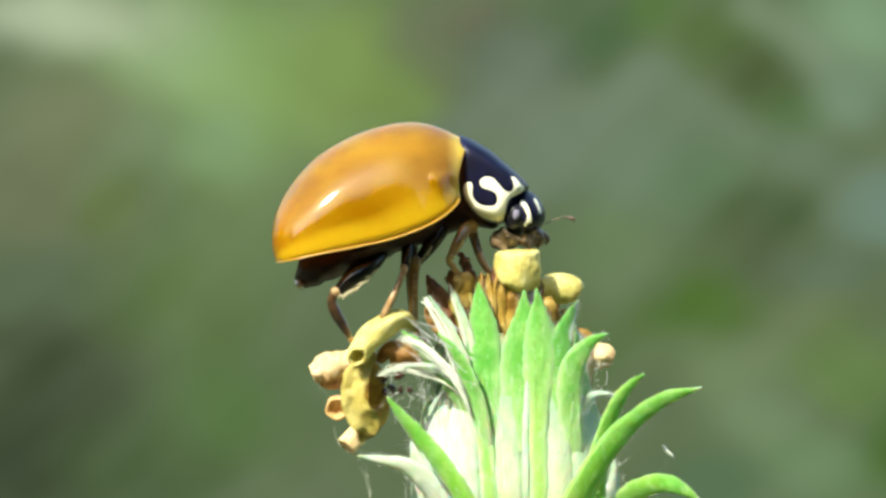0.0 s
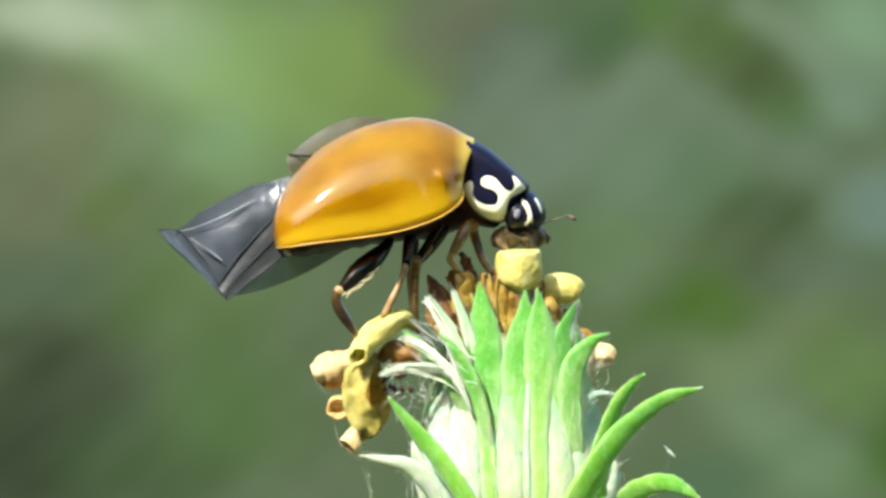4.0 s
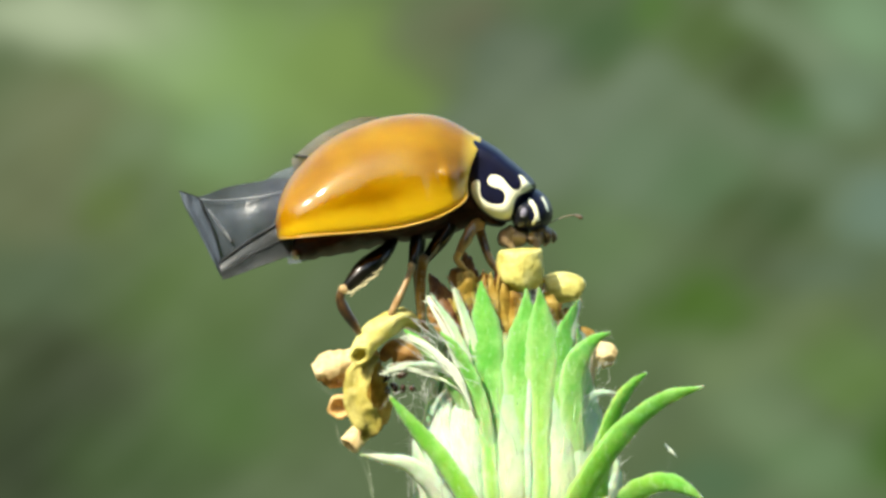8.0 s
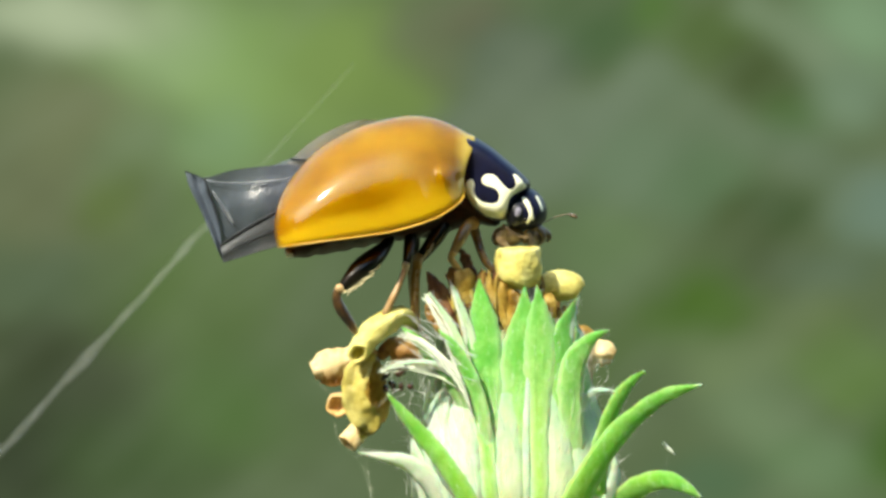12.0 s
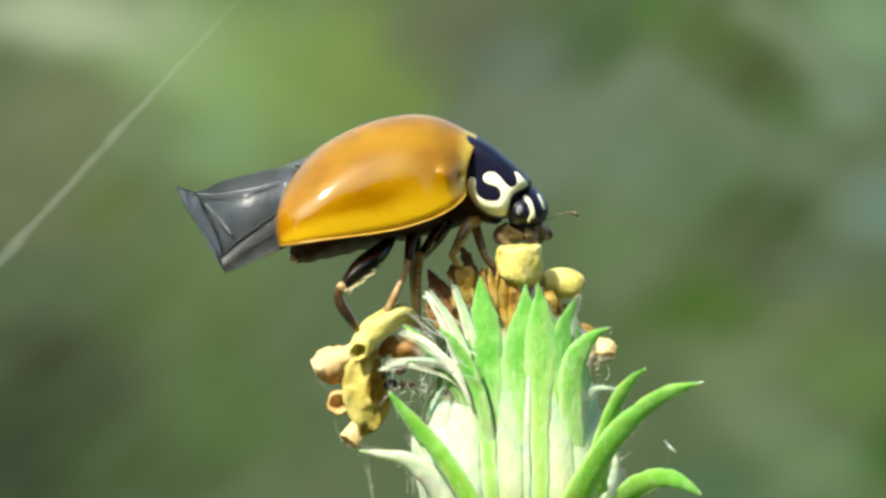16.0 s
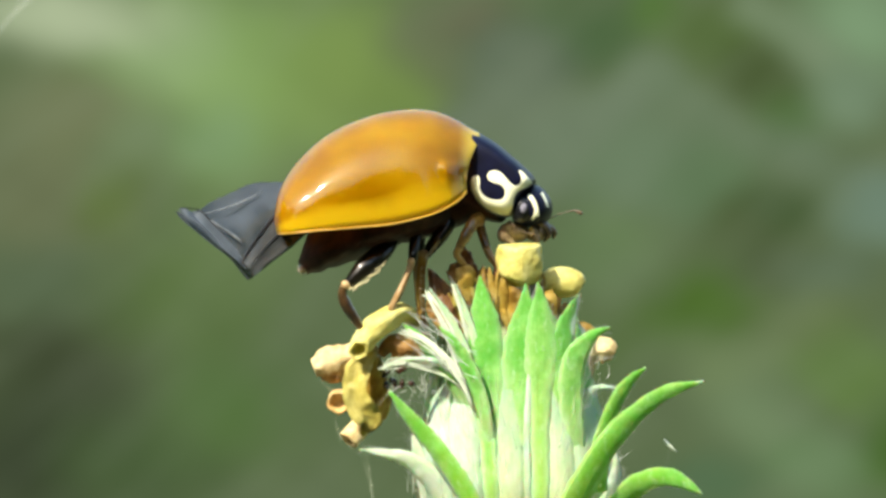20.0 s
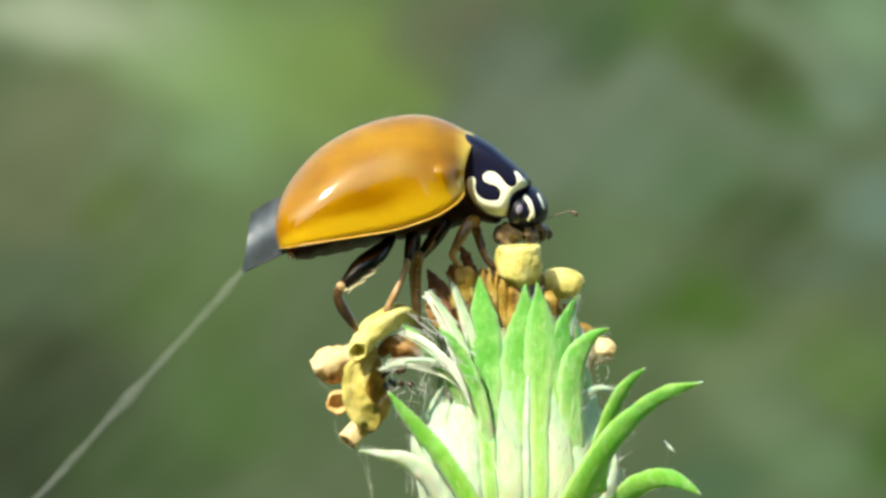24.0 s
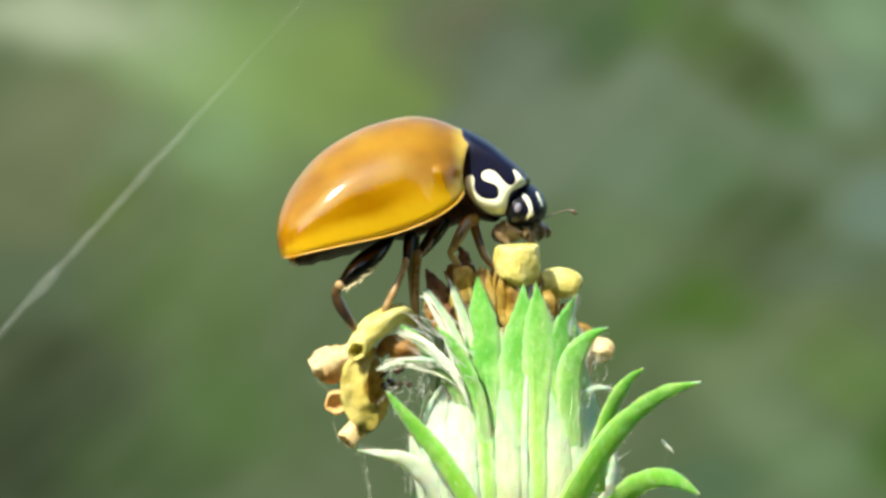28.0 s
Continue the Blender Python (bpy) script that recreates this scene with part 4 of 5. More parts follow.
    for rows, outer in fringe:
        line = smooth_line(rows, 30)
        way = np.gradient(line[:, :2], axis=0)
        for i in range(4, 29):
            w = way[i] / np.hypot(*way[i])
            for side in (-1, 1):
                if line[i][3] < 1 or rng.random() < 0.2:
                    continue
                e = line[i][:2] + np.array((-w[1], w[0])) * side * line[i][3] * 0.95
                ang = math.degrees(math.atan2(-w[1], w[0])) - side * rng.uniform(15, 60)
                hair(e[0], e[1], line[i][2] + 3, ang, rng.uniform(2, 5) if outer else rng.uniform(4, 13), 0.4, rng.uniform(-0.5, 0.5))
        for i in range(0 if outer else 5):
            q, e = line[rng.randrange(3, 27)], rng.uniform(-0.8, 0.8)
            hair(q[0] + e * q[3], q[1], q[2] - 9 + abs(e) * 8, 90 - e * 30 + rng.uniform(-25, 25), rng.uniform(6, 13), 0.38, rng.uniform(-0.4, 0.4))
    tagged(part("wool", bm, HAIR, fl, "fine white woolly hairs"), kind="stuff")

    # cobwebby down that veils the foot of the scales
    bm = bmesh.new()
    for i in range(44):
        b = 705 + 210 * rng.random() ** 0.8
        a = rng.choice((rng.gauss(806, 22), rng.gauss(838, 14), rng.gauss(896, 14), rng.gauss(896, 14), rng.gauss(1003, 15)))
        hair(a, b, body_depth(a, b) - 24 + rng.uniform(-4, 4), 90 - (a - 925) * 0.10 + rng.gauss(0, 8), rng.uniform(35, 80), rng.uniform(0.6, 1.3), rng.uniform(-0.2, 0.2))
    tagged(part("down", bm, DOWN, fl, "cobwebby white down at the foot of the bracts"), kind="stuff")

    bm = bmesh.new()
    for rows in (((618, 798, -100), (640, 820, -90), (652, 850, -80), (662, 900, -70)), ((650, 812, -120), (655, 845, -100), (664, 900, -90)),
                 ((600, 735, -95), (596, 760, -95), (606, 790, -100)), ((560, 672, -110), (575, 690, -105), (592, 702, -100))):
        line = smooth_line(rows, 12)
        add_tube(bm, [at(*p) for p in line], [0.5] * 12, n=4)
    for a, b in ((655, 840), (660, 868), (570, 684)):
        bmesh.ops.create_icosphere(bm, subdivisions=1, radius=2.4 * U, matrix=Matrix.Translation(at(a, b, -95)))
    tagged(part("web_strand", bm, DOWN, fl, "loose cobweb strands with tiny droplets"), kind="stuff")
    return fl


# ---------------------------------------------------------------- ladybird
PITCH0 = 16.5
RIM0 = (492.0, 421.0)
HINGE = at(842, 300)
WING_CASE_GRID = (141, 81)
HUMP = (0.815, 0.875)   # where the shoulder swells, along and across a wing case


def elytron_bm(side):
    """One wing case: a domed half shell between the seam on the back and the outer rim."""
    seam = ((0, 0), (10, 39), (34, 80), (70, 111), (133, 141), (210, 152), (280, 145), (327, 128), (360, 102), (382, 72))
    rim = ((0, -1, 0), (5, -3, 128), (28, -9, 176), (84, -20, 187), (145, -33, 188), (205, -44, 187), (267, -47, 185), (305, -42, 172), (330, -33, 150), (343, -21, 122))
    ns, nv = WING_CASE_GRID
    s, r = smooth_line(seam, ns), smooth_line(rim, ns)
    ca, sa = math.cos(radians(PITCH0)), math.sin(radians(PITCH0))
    bm = bmesh.new()
    grids = []
    for inner in (0.0, 5.0):
        grid = []
        for i in range(ns):
            row = []
            f = i / (ns - 1)
            for j in range(nv):
                v = j / (nv - 1)
                th = v * math.pi / 2
                up, out = math.cos(th) ** 0.63, math.sin(th) ** 0.91
                flare = max(0.0, v - 0.78) / 0.22
                x = s[i][0] + (r[i][0] - s[i][0]) * math.sin(th) ** 1.6 + 26 * math.sin(2 * th) * f ** 12
                z = r[i][1] + (s[i][1] - r[i][1]) * up
                y = r[i][2] * out * (1 + 0.030 * flare ** 3)
                # shoulder swelling near the front
                hump = math.exp(-((f - HUMP[0]) / (0.036 if f < HUMP[0] else 0.10)) ** 2 - ((v - HUMP[1]) / (0.06 if v < HUMP[1] else 0.075)) ** 2)
                y += 14 * hump
                z += 3 * hump
                k = 1 - inner / 170
                cx, cz = 200.0, 20.0
                x, z, y = cx + (x - cx) * k, cz + (z - cz) * k, y * k
                y = max(y, 0.0) + 1.2
                a = RIM0[0] + x * ca - z * sa
                b = RIM0[1] - (x * sa + z * ca)
                row.append(bm.verts.new(at(a, b, 0) + Vector((0, side * y * U, 0))))
            grid.append(row)
        grids.append(grid)
    uv = bm.loops.layers.uv.verify()
    for lay, grid in enumerate(grids):
        for i in range(ns - 1):
            for j in range(nv - 1):
                f = bm.faces.new((grid[i][j], grid[i + 1][j], grid[i + 1][j + 1], grid[i][j + 1]))
                for lp, (x, y) in zip(f.loops, ((i, j), (i + 1, j), (i + 1, j + 1), (i, j + 1))):
                    lp[uv].uv = (x / (ns - 1), y / (nv - 1))
    border = [(i, 0) for i in range(ns)] + [(ns - 1, j) for j in range(1, nv)] + \
             [(i, nv - 1) for i in range(ns - 2, -1, -1)] + [(0, j) for j in range(nv - 2, 0, -1)]
    for (x0, y0), (x1, y1) in zip(border, border[1:] + border[:1]):
        bm.faces.new((grids[0][x0][y0], grids[1][x0][y0], grids[1][x1][y1], grids[0][x1][y1]))
    bmesh.ops.recalc_face_normals(bm, faces=bm.faces)
    return bm


def elytron_rim(side):
    """The outer rim of a wing case, from its tip to its shoulder."""
    bm = elytron_bm(side)
    bm.verts.ensure_lookup_table()
    return [bm.verts[i * WING_CASE_GRID[1] + WING_CASE_GRID[1] - 1].co.copy() for i in range(0, WING_CASE_GRID[0] - 3, 2)]


def build_ladybird():
    lb = thing("ladybird", at(760, 470), "spotless amber ladybird with black and cream collar on the flower", "ladybird")
    p = {"body": lb}
    p["near_case"] = part("wing_case", elytron_bm(-1), ELYTRON, lb, "glossy amber wing case without spots", HINGE)
    rim = elytron_rim(-1)
    part("rim", add_tube(bmesh.new(), rim, [0.6] + [1.5] * (len(rim) - 2) + [0.8], n=8), RIM, p["near_case"], "raised glossy rim of the wing case")
    p["far_case"] = part("wing_case", elytron_bm(1), ELYTRON, lb, "glossy amber wing case without spots", HINGE)

    belly = Pebble([(522, 424), (519, 446), (526, 461), (570, 456), (630, 445), (700, 430), (760, 420), (800, 395), (805, 350), (700, 322), (580, 345)], 160, 0)
    bm = belly.bm()
    for v in bm.verts:
        ring = math.sin((v.co.x / U + 784) * 0.19)
        v.co.z += 2.2 * U * ring * abs(ring)
    p["belly"] = part("abdomen", bm, BELLY, lb, "dark brown ringed abdomen", at(790, 370))
    tip = ellipsoid(524, 451, -24, 11, 10, 46, 20)
    part("abdomen_tip", tip, GLASSY, p["belly"], "amber-brown glassy abdomen tip")
    chest = Pebble([(700, 405), (735, 420), (780, 422), (815, 408), (850, 398), (895, 398), (890, 330), (862, 290), (846, 262), (815, 255), (760, 300), (710, 350)], 74, 6)
    part("thorax", chest.bm(), BELLY, lb, "black-brown thorax underside")

    shield = Pebble([(826, 236), (872, 257), (905, 283), (930, 305), (949, 329), (930, 352), (908, 388), (886, 393), (858, 382),
                     (836, 358), (822, 334), (815, 300), (816, 262)], 101, 0, 8.0, 64)
    p["shield"] = part("pronotum", shield.bm(12), BLACK, lb, "blue-black collar shield with cream edges")
    mark = ((838, 321), (846, 319), (850, 327), (849, 340), (854, 352), (866, 360), (880, 362), (890, 360), (894, 350), (891, 340), (883, 334), (872, 331), (864, 326),
            (863, 317), (869, 311), (879, 310), (889, 315), (897, 324), (905, 333), (913, 337), (920, 334), (923, 326), (921, 317), (918, 310), (924, 311), (934, 321), (943, 331),
            (937, 338), (928, 342), (918, 347), (912, 355), (909, 366), (908, 378), (905, 387), (894, 389), (877, 386), (862, 378), (848, 366), (839, 352), (834, 339), (834, 328))
    part("cream_marking", shield.patch(mark, 0.7), CREAM, p["shield"], "cream-white hooked border marking")

    skull = Pebble([(904, 360), (921, 344), (944, 334), (962, 343), (976, 364), (977, 387), (963, 404), (940, 410), (918, 408), (906, 394)], 78, -4, 3.5)
    p["head"] = part("head", skull.bm(), BLACK, lb, "black head with cream stripes")
    for rows in (((937, 354, 3.4), (944, 363, 4.2), (949, 376, 3.8), (952, 389, 3)), ((950, 376, 3), (948, 388, 3), (943, 396, 2.5)),                 ((960, 350, 2), (966, 362, 2.2), (970, 374, 1.8))):
        part("face_stripe", skull.ribbon(rows, 1.0, 12), CREAM, p["head"], "cream face stripe")
    part("eye", ellipsoid(923, 379, -73, 17, 24, 14, 12), EYE, p["head"], "large black compound eye")
    part("eye", ellipsoid(938, 376, 62, 17, 24, 14, 12), EYE, p["head"], "large black compound eye")
    # matte grey oval laid on the eye in place of a reflected shine
    part("eye_shine", ellipsoid(927, 377, -87, 6.0, 9.0, 4, 14), EYE_SHINE, p["head"], "grey shine spot of the eye")
    part("lip", ellipsoid(914, 420, -20, 24, 19, 34, -8), MOUTH, p["head"], "brown mouth plate")
    part("cheek", ellipsoid(893, 421, -34, 13, 17, 20, 16), MOUTH, p["head"], "grey-brown translucent mouth lobe")
    part("mouth_lobe", ellipsoid(941, 421, -34, 7, 14, 12, 14), PALE_LEG, p["head"], "pale amber mouth lobe")
    part("mouth_lobe", ellipsoid(956, 419, -26, 10, 15, 18, -10), MOUTH, p["head"], "brown mouth lobe")
    part("mouth_lobe", ellipsoid(968, 424, -24, 3.4, 8, 5, -20), PALE_LEG, p["head"], "pale amber mouth lobe")
    part("jaw", tube([(950, 402, -30, 7), (966, 410, -34, 7), (972, 424, -34, 5), (962, 436, -30, 2)], 9), MOUTH, p["head"])
    part("jaw", tube([(955, 402, 10, 7), (972, 410, 12, 6), (982, 420, 14, 5), (978, 430, 14, 2)], 9), MOUTH, p["head"])
    part("palp", tube([(908, 404, -40, 9), (899, 416, -44, 11), (899, 428, -46, 9), (906, 437, -46, 6), (912, 442, -46, 3)], 12), MOUTH, p["head"], "brown mouth feeler")
    part("palp", tube([(912, 406, 16, 8), (900, 418, 18, 9), (896, 430, 18, 9), (904, 438, 18, 5)], 10), MOUTH, p["head"], "brown mouth feeler")
    for d in (-40, 10):
        part("palp", tube([(940, 410, d, 6), (948, 422, d, 6), (950, 434, d, 7), (946, 444, d, 4)], 9), MOUTH, p["head"], "brown mouth feeler")
    part("antenna", tube([(955, 404, 40, 1.4), (975, 394, 46, 0.9), (1000, 384, 50, 0.8), (1016, 381, 52, 1.6), (1026, 384, 52, 3.8), (1031, 388, 52, 2.0)], 18, n=8), FEELER, p["head"], "thin brown clubbed antenna")
    part("antenna", tube([(905, 404, -74, 1.2), (915, 412, -76, 1.0), (926, 418, -78, 0.9), (936, 421, -80, 1.2), (943, 422, -80, 2.2), (946, 422, -80, 1.2)], 16, n=8), FEELER, p["head"], "thin brown clubbed antenna")

    def leg(name, thigh, shin, foot, mat_thigh=LEG_DARK, mat_shin=LEG_BROWN):
        pv = at(*thigh[0][:3])
        ob = part("leg", tube(thigh, 12, n=12, flat=0.8), mat_thigh, lb, "", pv)
        part("shin", tube(shin, 12, n=10), mat_shin, ob, "amber-brown shin")
        part("foot", tube(foot, 8, n=8), LEG_BROWN, ob, "small amber clawed foot")
        p[name] = ob
    leg("hind", [(700, 402, -70, 9), (690, 431, -95, 10), (668, 455, -120, 17), (640, 479, -138, 19), (614, 506, -145, 11), (604, 516, -146, 7)],
        [(606, 508, -146, 8), (599, 526, -146, 8), (606, 548, -145, 10), (624, 575, -142, 8), (634, 592, -140, 5)],
        [(633, 590, -140, 5), (640, 598, -138, 5), (654, 596, -136, 4), (664, 590, -135, 2)], LEG_DARK, SHIN_DARK)
    leg("mid", [(740, 405, -70, 11), (736, 430, -100, 11), (732, 456, -115, 9), (729, 474, -120, 6)],
        [(730, 471, -120, 6), (718, 502, -126, 5), (705, 530, -130, 6.5), (692, 556, -132, 6)],
        [(692, 555, -132, 5), (690, 566, -132, 5), (698, 576, -130, 3)], LEG_DARK, PALE_LEG)
    leg("fore", [(850, 396, -60, 12), (838, 402, -80, 11), (824, 426, -95, 10), (812, 448, -100, 7)],
        [(814, 446, -100, 7), (808, 458, -98, 6), (816, 470, -96, 6), (826, 480, -95, 4)],
        [(825, 479, -95, 4), (832, 488, -95, 4), (842, 490, -95, 2)], LEG_BROWN, GOLD_LEG)
    leg("fore_far", [(846, 396, -20, 9), (850, 410, -20, 9), (856, 430, -24, 8), (862, 450, -30, 7)],
        [(861, 447, -30, 7), (868, 462, -34, 7), (878, 476, -38, 6), (890, 490, -44, 4)],
        [(889, 489, -44, 4), (896, 494, -48, 4), (902, 490, -50, 2)], LEG_BROWN, GOLD_LEG)
    leg("mid_far", [(796, 398, -40, 15), (783, 420, -50, 14), (768, 440, -58, 12), (753, 460, -62, 8)],
        [(750, 455, -62, 9), (745, 490, -66, 9), (744, 530, -70, 9), (746, 566, -72, 7)],
        [(746, 564, -72, 6), (750, 578, -74, 6), (758, 586, -74, 3)], LEG_DARK, GOLD_LEG)
    leg("hind_far", [(742, 405, 60, 10), (744, 432, 80, 10), (740, 460, 92, 9), (736, 478, 96, 7)],
        [(736, 474, 96, 6), (738, 505, 96, 6), (742, 545, 90, 6), (746, 575, 84, 5)],
        [(743, 573, 84, 4), (750, 584, 80, 4), (758, 588, 76, 2)])

    # pale joints and the pale hairs on the edges of the dark thighs
    for name, a, b, d, ra, rb in (("hind", 605, 512, -149, 9, 8), ("mid", 728, 471, -122, 7, 7), ("mid_far", 751, 458, -66, 9, 8)):
        part("knee", ellipsoid(a, b, d, ra, rb, 8, 30), PALE_LEG, p[name], "pale amber knee joint")
    rng = random.Random(12)
    for name, rows, push, lean, count in (("hind", ((672, 466, -140), (654, 486, -154), (630, 503, -160), (612, 512, -158)), (9, 10), 225, 34),
                                          ("mid_far", ((776, 430, -76), (768, 442, -76), (758, 454, -74), (752, 464, -72)), (5, 4), 250, 26),
                                          ("mid_far", ((746, 480, -78), (743, 505, -80), (743, 535, -82), (746, 562, -82)), (3, 0), 285, 20)):
        bm = bmesh.new()
        line = smooth_line(rows, count)
        for q in line:
            w, n = radians(lean + rng.uniform(-35, 35)), rng.uniform(5, 12)
            a, b, d = q[0] + push[0] * rng.uniform(0.2, 0.7), q[1] + push[1] * rng.uniform(0.2, 0.7), q[2] + rng.uniform(-4, 8)
            add_tube(bm, [at(a + math.cos(w) * n * f, b - math.sin(w) * n * f, d - 3 * f) for f in (0, 0.5, 1)], [0.9, 0.7, 0.3], n=4)
        tagged(part("leg_hair", bm, HAIR_GOLD, p[name], "pale golden hairs along the leg"), kind="stuff")

    # hind wings: an outer and a base panel each
    a0 = at(316, 337, 4)
    p["tip"] = part("hind_wing_tip", sheet(((316, 337), (352, 348), (400, 332), (455, 322), (510, 316), (590, 335)),
                                           ((395, 496), (418, 488), (455, 474), (500, 458), (545, 440), (590, 420)), 4, ripple=7, bend=-18), WING, lb,
                    "smoky translucent hind wing, creased and half folded", a0)
    part("wing_fold", sheet(((386, 468), (410, 449), (440, 428), (490, 398), (560, 366)), ((396, 495), (418, 487), (455, 473), (510, 453), (570, 428)), -24, 20, 10, ripple=2, seed=1.0, bend=-8), WING_DARK, p["tip"],
         "dark rolled-in lower margin of the hind wing")
    part("wing_fold", sheet(((318, 338), (326, 364), (350, 408), (374, 456), (392, 492)), ((352, 352), (358, 372), (371, 400), (384, 436), (391, 468)), -24, 16, 8, ripple=5, seed=3.0), WING_SLATE, p["tip"],
         "slate-blue folded end of the hind wing")
    part("vein", tube([(386, 467, -30, 1.0), (410, 448, -29, 1.8), (440, 427, -28, 2.0), (490, 397, -26, 1.8), (560, 365, -24, 1.5)], 14, n=8), VEIN, p["tip"], "dark wing vein")
    part("vein", tube([(392, 482, -30, 0.8), (420, 466, -29, 1.2), (455, 446, -28, 1.4), (520, 415, -26, 1.2)], 14, n=8), VEIN, p["tip"], "dark wing vein")
    part("vein", tube([(317, 338, -28, 0.6), (352, 352, -28, 1.2), (364, 378, -27, 1.4), (380, 420, -27, 1.2), (389, 466, -27, 0.8)], 14, n=8), VEIN, p["tip"], "dark wing vein")
    # pale tubes along the creases: the glints on the membrane, put in as colour
    part("fold_glint", tube([(356, 352, -12, 0.5), (385, 355, -8, 0.9), (430, 352, -6, 1.2), (470, 346, -4, 1.0), (500, 340, -4, 0.6)], 14, n=8), FOLD_GLINT, p["tip"], "pale wing fold with its glint put in as colour")
    part("fold_glint", tube([(368, 370, -20, 0.6), (382, 390, -20, 2.0), (394, 406, -20, 3.2), (403, 418, -20, 2.4), (409, 428, -20, 0.6)], 14, n=8), FOLD_GLINT, p["tip"], "pale wing fold with its glint put in as colour")
    n0 = at(620, 390, -14)
    p["near_base"] = part("hind_wing_base", sheet(((451, 383), (476, 366), (502, 354), (560, 345), (640, 350)), ((434, 489), (470, 474), (520, 450), (560, 436), (640, 415)), -14, ripple=4, seed=6.0), WING_SLATE, lb,
                          "slate-grey folded hind wing pack behind the wing cases", n0)
    part("vein", tube([(440, 487, -22, 1), (480, 468, -22, 1.5), (530, 446, -22, 1.5), (600, 425, -22, 1.5)], 10, n=8), VEIN, p["near_base"], "dark wing vein")
    f0 = at(620, 300, 30)
    p["far_tip"] = part("hind_wing_tip", sheet(((304, 300), (345, 268), (420, 250), (500, 234), (620, 240)), ((375, 430), (430, 425), (490, 412), (540, 395), (620, 362)), 30, ripple=7, seed=2.0, bend=12), WING_GREY, lb,
                        "smoky translucent hind wing, creased and half folded", f0)
    part("vein", tube([(310, 298, 18, 1), (350, 303, 18, 2), (400, 306, 18, 2), (480, 300, 18, 2), (600, 280, 20, 2)], 14, n=8), VEIN, p["far_tip"], "dark wing vein")
    part("vein", tube([(345, 332, 20, 1), (420, 345, 20, 1.6), (500, 340, 20, 1.6), (610, 310, 20, 1)], 14, n=8), VEIN, p["far_tip"], "dark wing vein")
    part("vein", tube([(362, 395, 20, 1), (430, 380, 20, 1.6), (510, 365, 20, 1.6), (610, 330, 20, 1)], 14, n=8), VEIN, p["far_tip"], "dark wing vein")
    g0 = at(740, 250, 22)
    p["far_base"] = part("hind_wing_base", sheet(((498, 246), (538, 217), (585, 196), (640, 186), (700, 204), (740, 235)), ((512, 330), (550, 320), (590, 310), (640, 300), (700, 280), (740, 262)), 22, ripple=6, seed=4.0), WING_PALE, lb,
                         "crumpled smoky hind wing base", g0)
    part("vein", tube([(503, 238, 14, 1.5), (540, 246, 13, 2.2), (580, 240, 14, 2), (720, 240, 16, 2)], 12, n=8), VEIN, p["far_base"], "dark wing vein")
    return p


# ---------------------------------------------------------------- loose silk
def build_silk():
    """A long drifting thread of spider silk, some way behind the flower."""
    bm = bmesh.new()
    pts, rad = [], []
    for i in range(240):
        s = i / 239
        a = -700 + 1330 * s
        b = 450 - 1.09 * a + 2.5 * math.sin(s * 5)
        pts.append(at(a + 2.0 * noise.noise(Vector((s * 30, 0, 0))), b + 2.0 * noise.noise(Vector((s * 30, 7, 0))), 1500))
        knot = math.exp(-((a - 150) / 7) ** 2) * 9 + math.exp(-((a - 163) / 8) ** 2) * 6 + math.exp(-((a - 330) / 20) ** 2) * 3
        bead = 1 + 0.5 * noise.noise(Vector((s * 60, 3, 0))) + 0.35 * noise.noise(Vector((s * 17, 5, 0)))
        rad.append((6.5 * bead + knot) * min(1.0, 0.15 + max(0.0, 520 - a) / 260))
    add_tube(bm, pts, rad, n=8)
    st = thing("silk_thread", at(0, 450, 1500), "long drifting thread of pale spider silk", "spider silk")
    part("strand", bm, SILK, st)
    return st


def build_fluff():
    bm = bmesh.new()
    add_tube(bm, [at(1176, 786, 100), at(1184, 796, 100), at(1190, 801, 100), at(1198, 809, 100)], [1.6, 3.8, 3.0, 1.4], n=6)
    fz = thing("plant_fluff", at(1187, 797, 100), "tiny white bit of plant fluff on a silk line", "fluff")
    part("fibre", bm, BRISTLE, fz)
    bm = bmesh.new()
    add_tube(bm, [at(1187, 797, 100), at(1178, 850, 110), at(1150, 920, 60), at(1090, 960, -40)], [0.5] * 4, n=5)
    part("silk_line", bm, SILK, fz)


build_ground()
build_backdrop()
build_flower()
beetle = build_ladybird()
silk = build_silk()
build_fluff()


# ---------------------------------------------------------------- movement
def moved(ob, a=0.0, b=0.0, ry=0.0, rz=0.0, rx=0.0):
    """ob's first pose, shifted in working units and turned about its pivot (degrees)."""
    c = HOME[ob.name]
    return Matrix.Translation((c.x + a * U, c.y, c.z - b * U)) @ pose(0, 0, 0, 0, 0, rz) @ pose(0, 0, 0, 0, ry, 0) @ pose(0, 0, 0, rx, 0, 0)


HOME = {o.name: o.location.copy() for o in list(beetle.values()) + [silk]}


def tip_pose(ob, a, b, lean, fold):
    """The outer wing panel: its upper corner at (a, b), its end edge leaning, folded about that edge."""
    c = HOME[ob.name]
    base = Vector((79, 0, -159)).normalized()
    return Matrix.Translation((c.x + (a - 316) * U, c.y, c.z - (b - 337) * U)) @ pose(0, 0, 0, 0, lean - 63.6, 0) @ Matrix.Rotation(radians(-fold), 4, base)


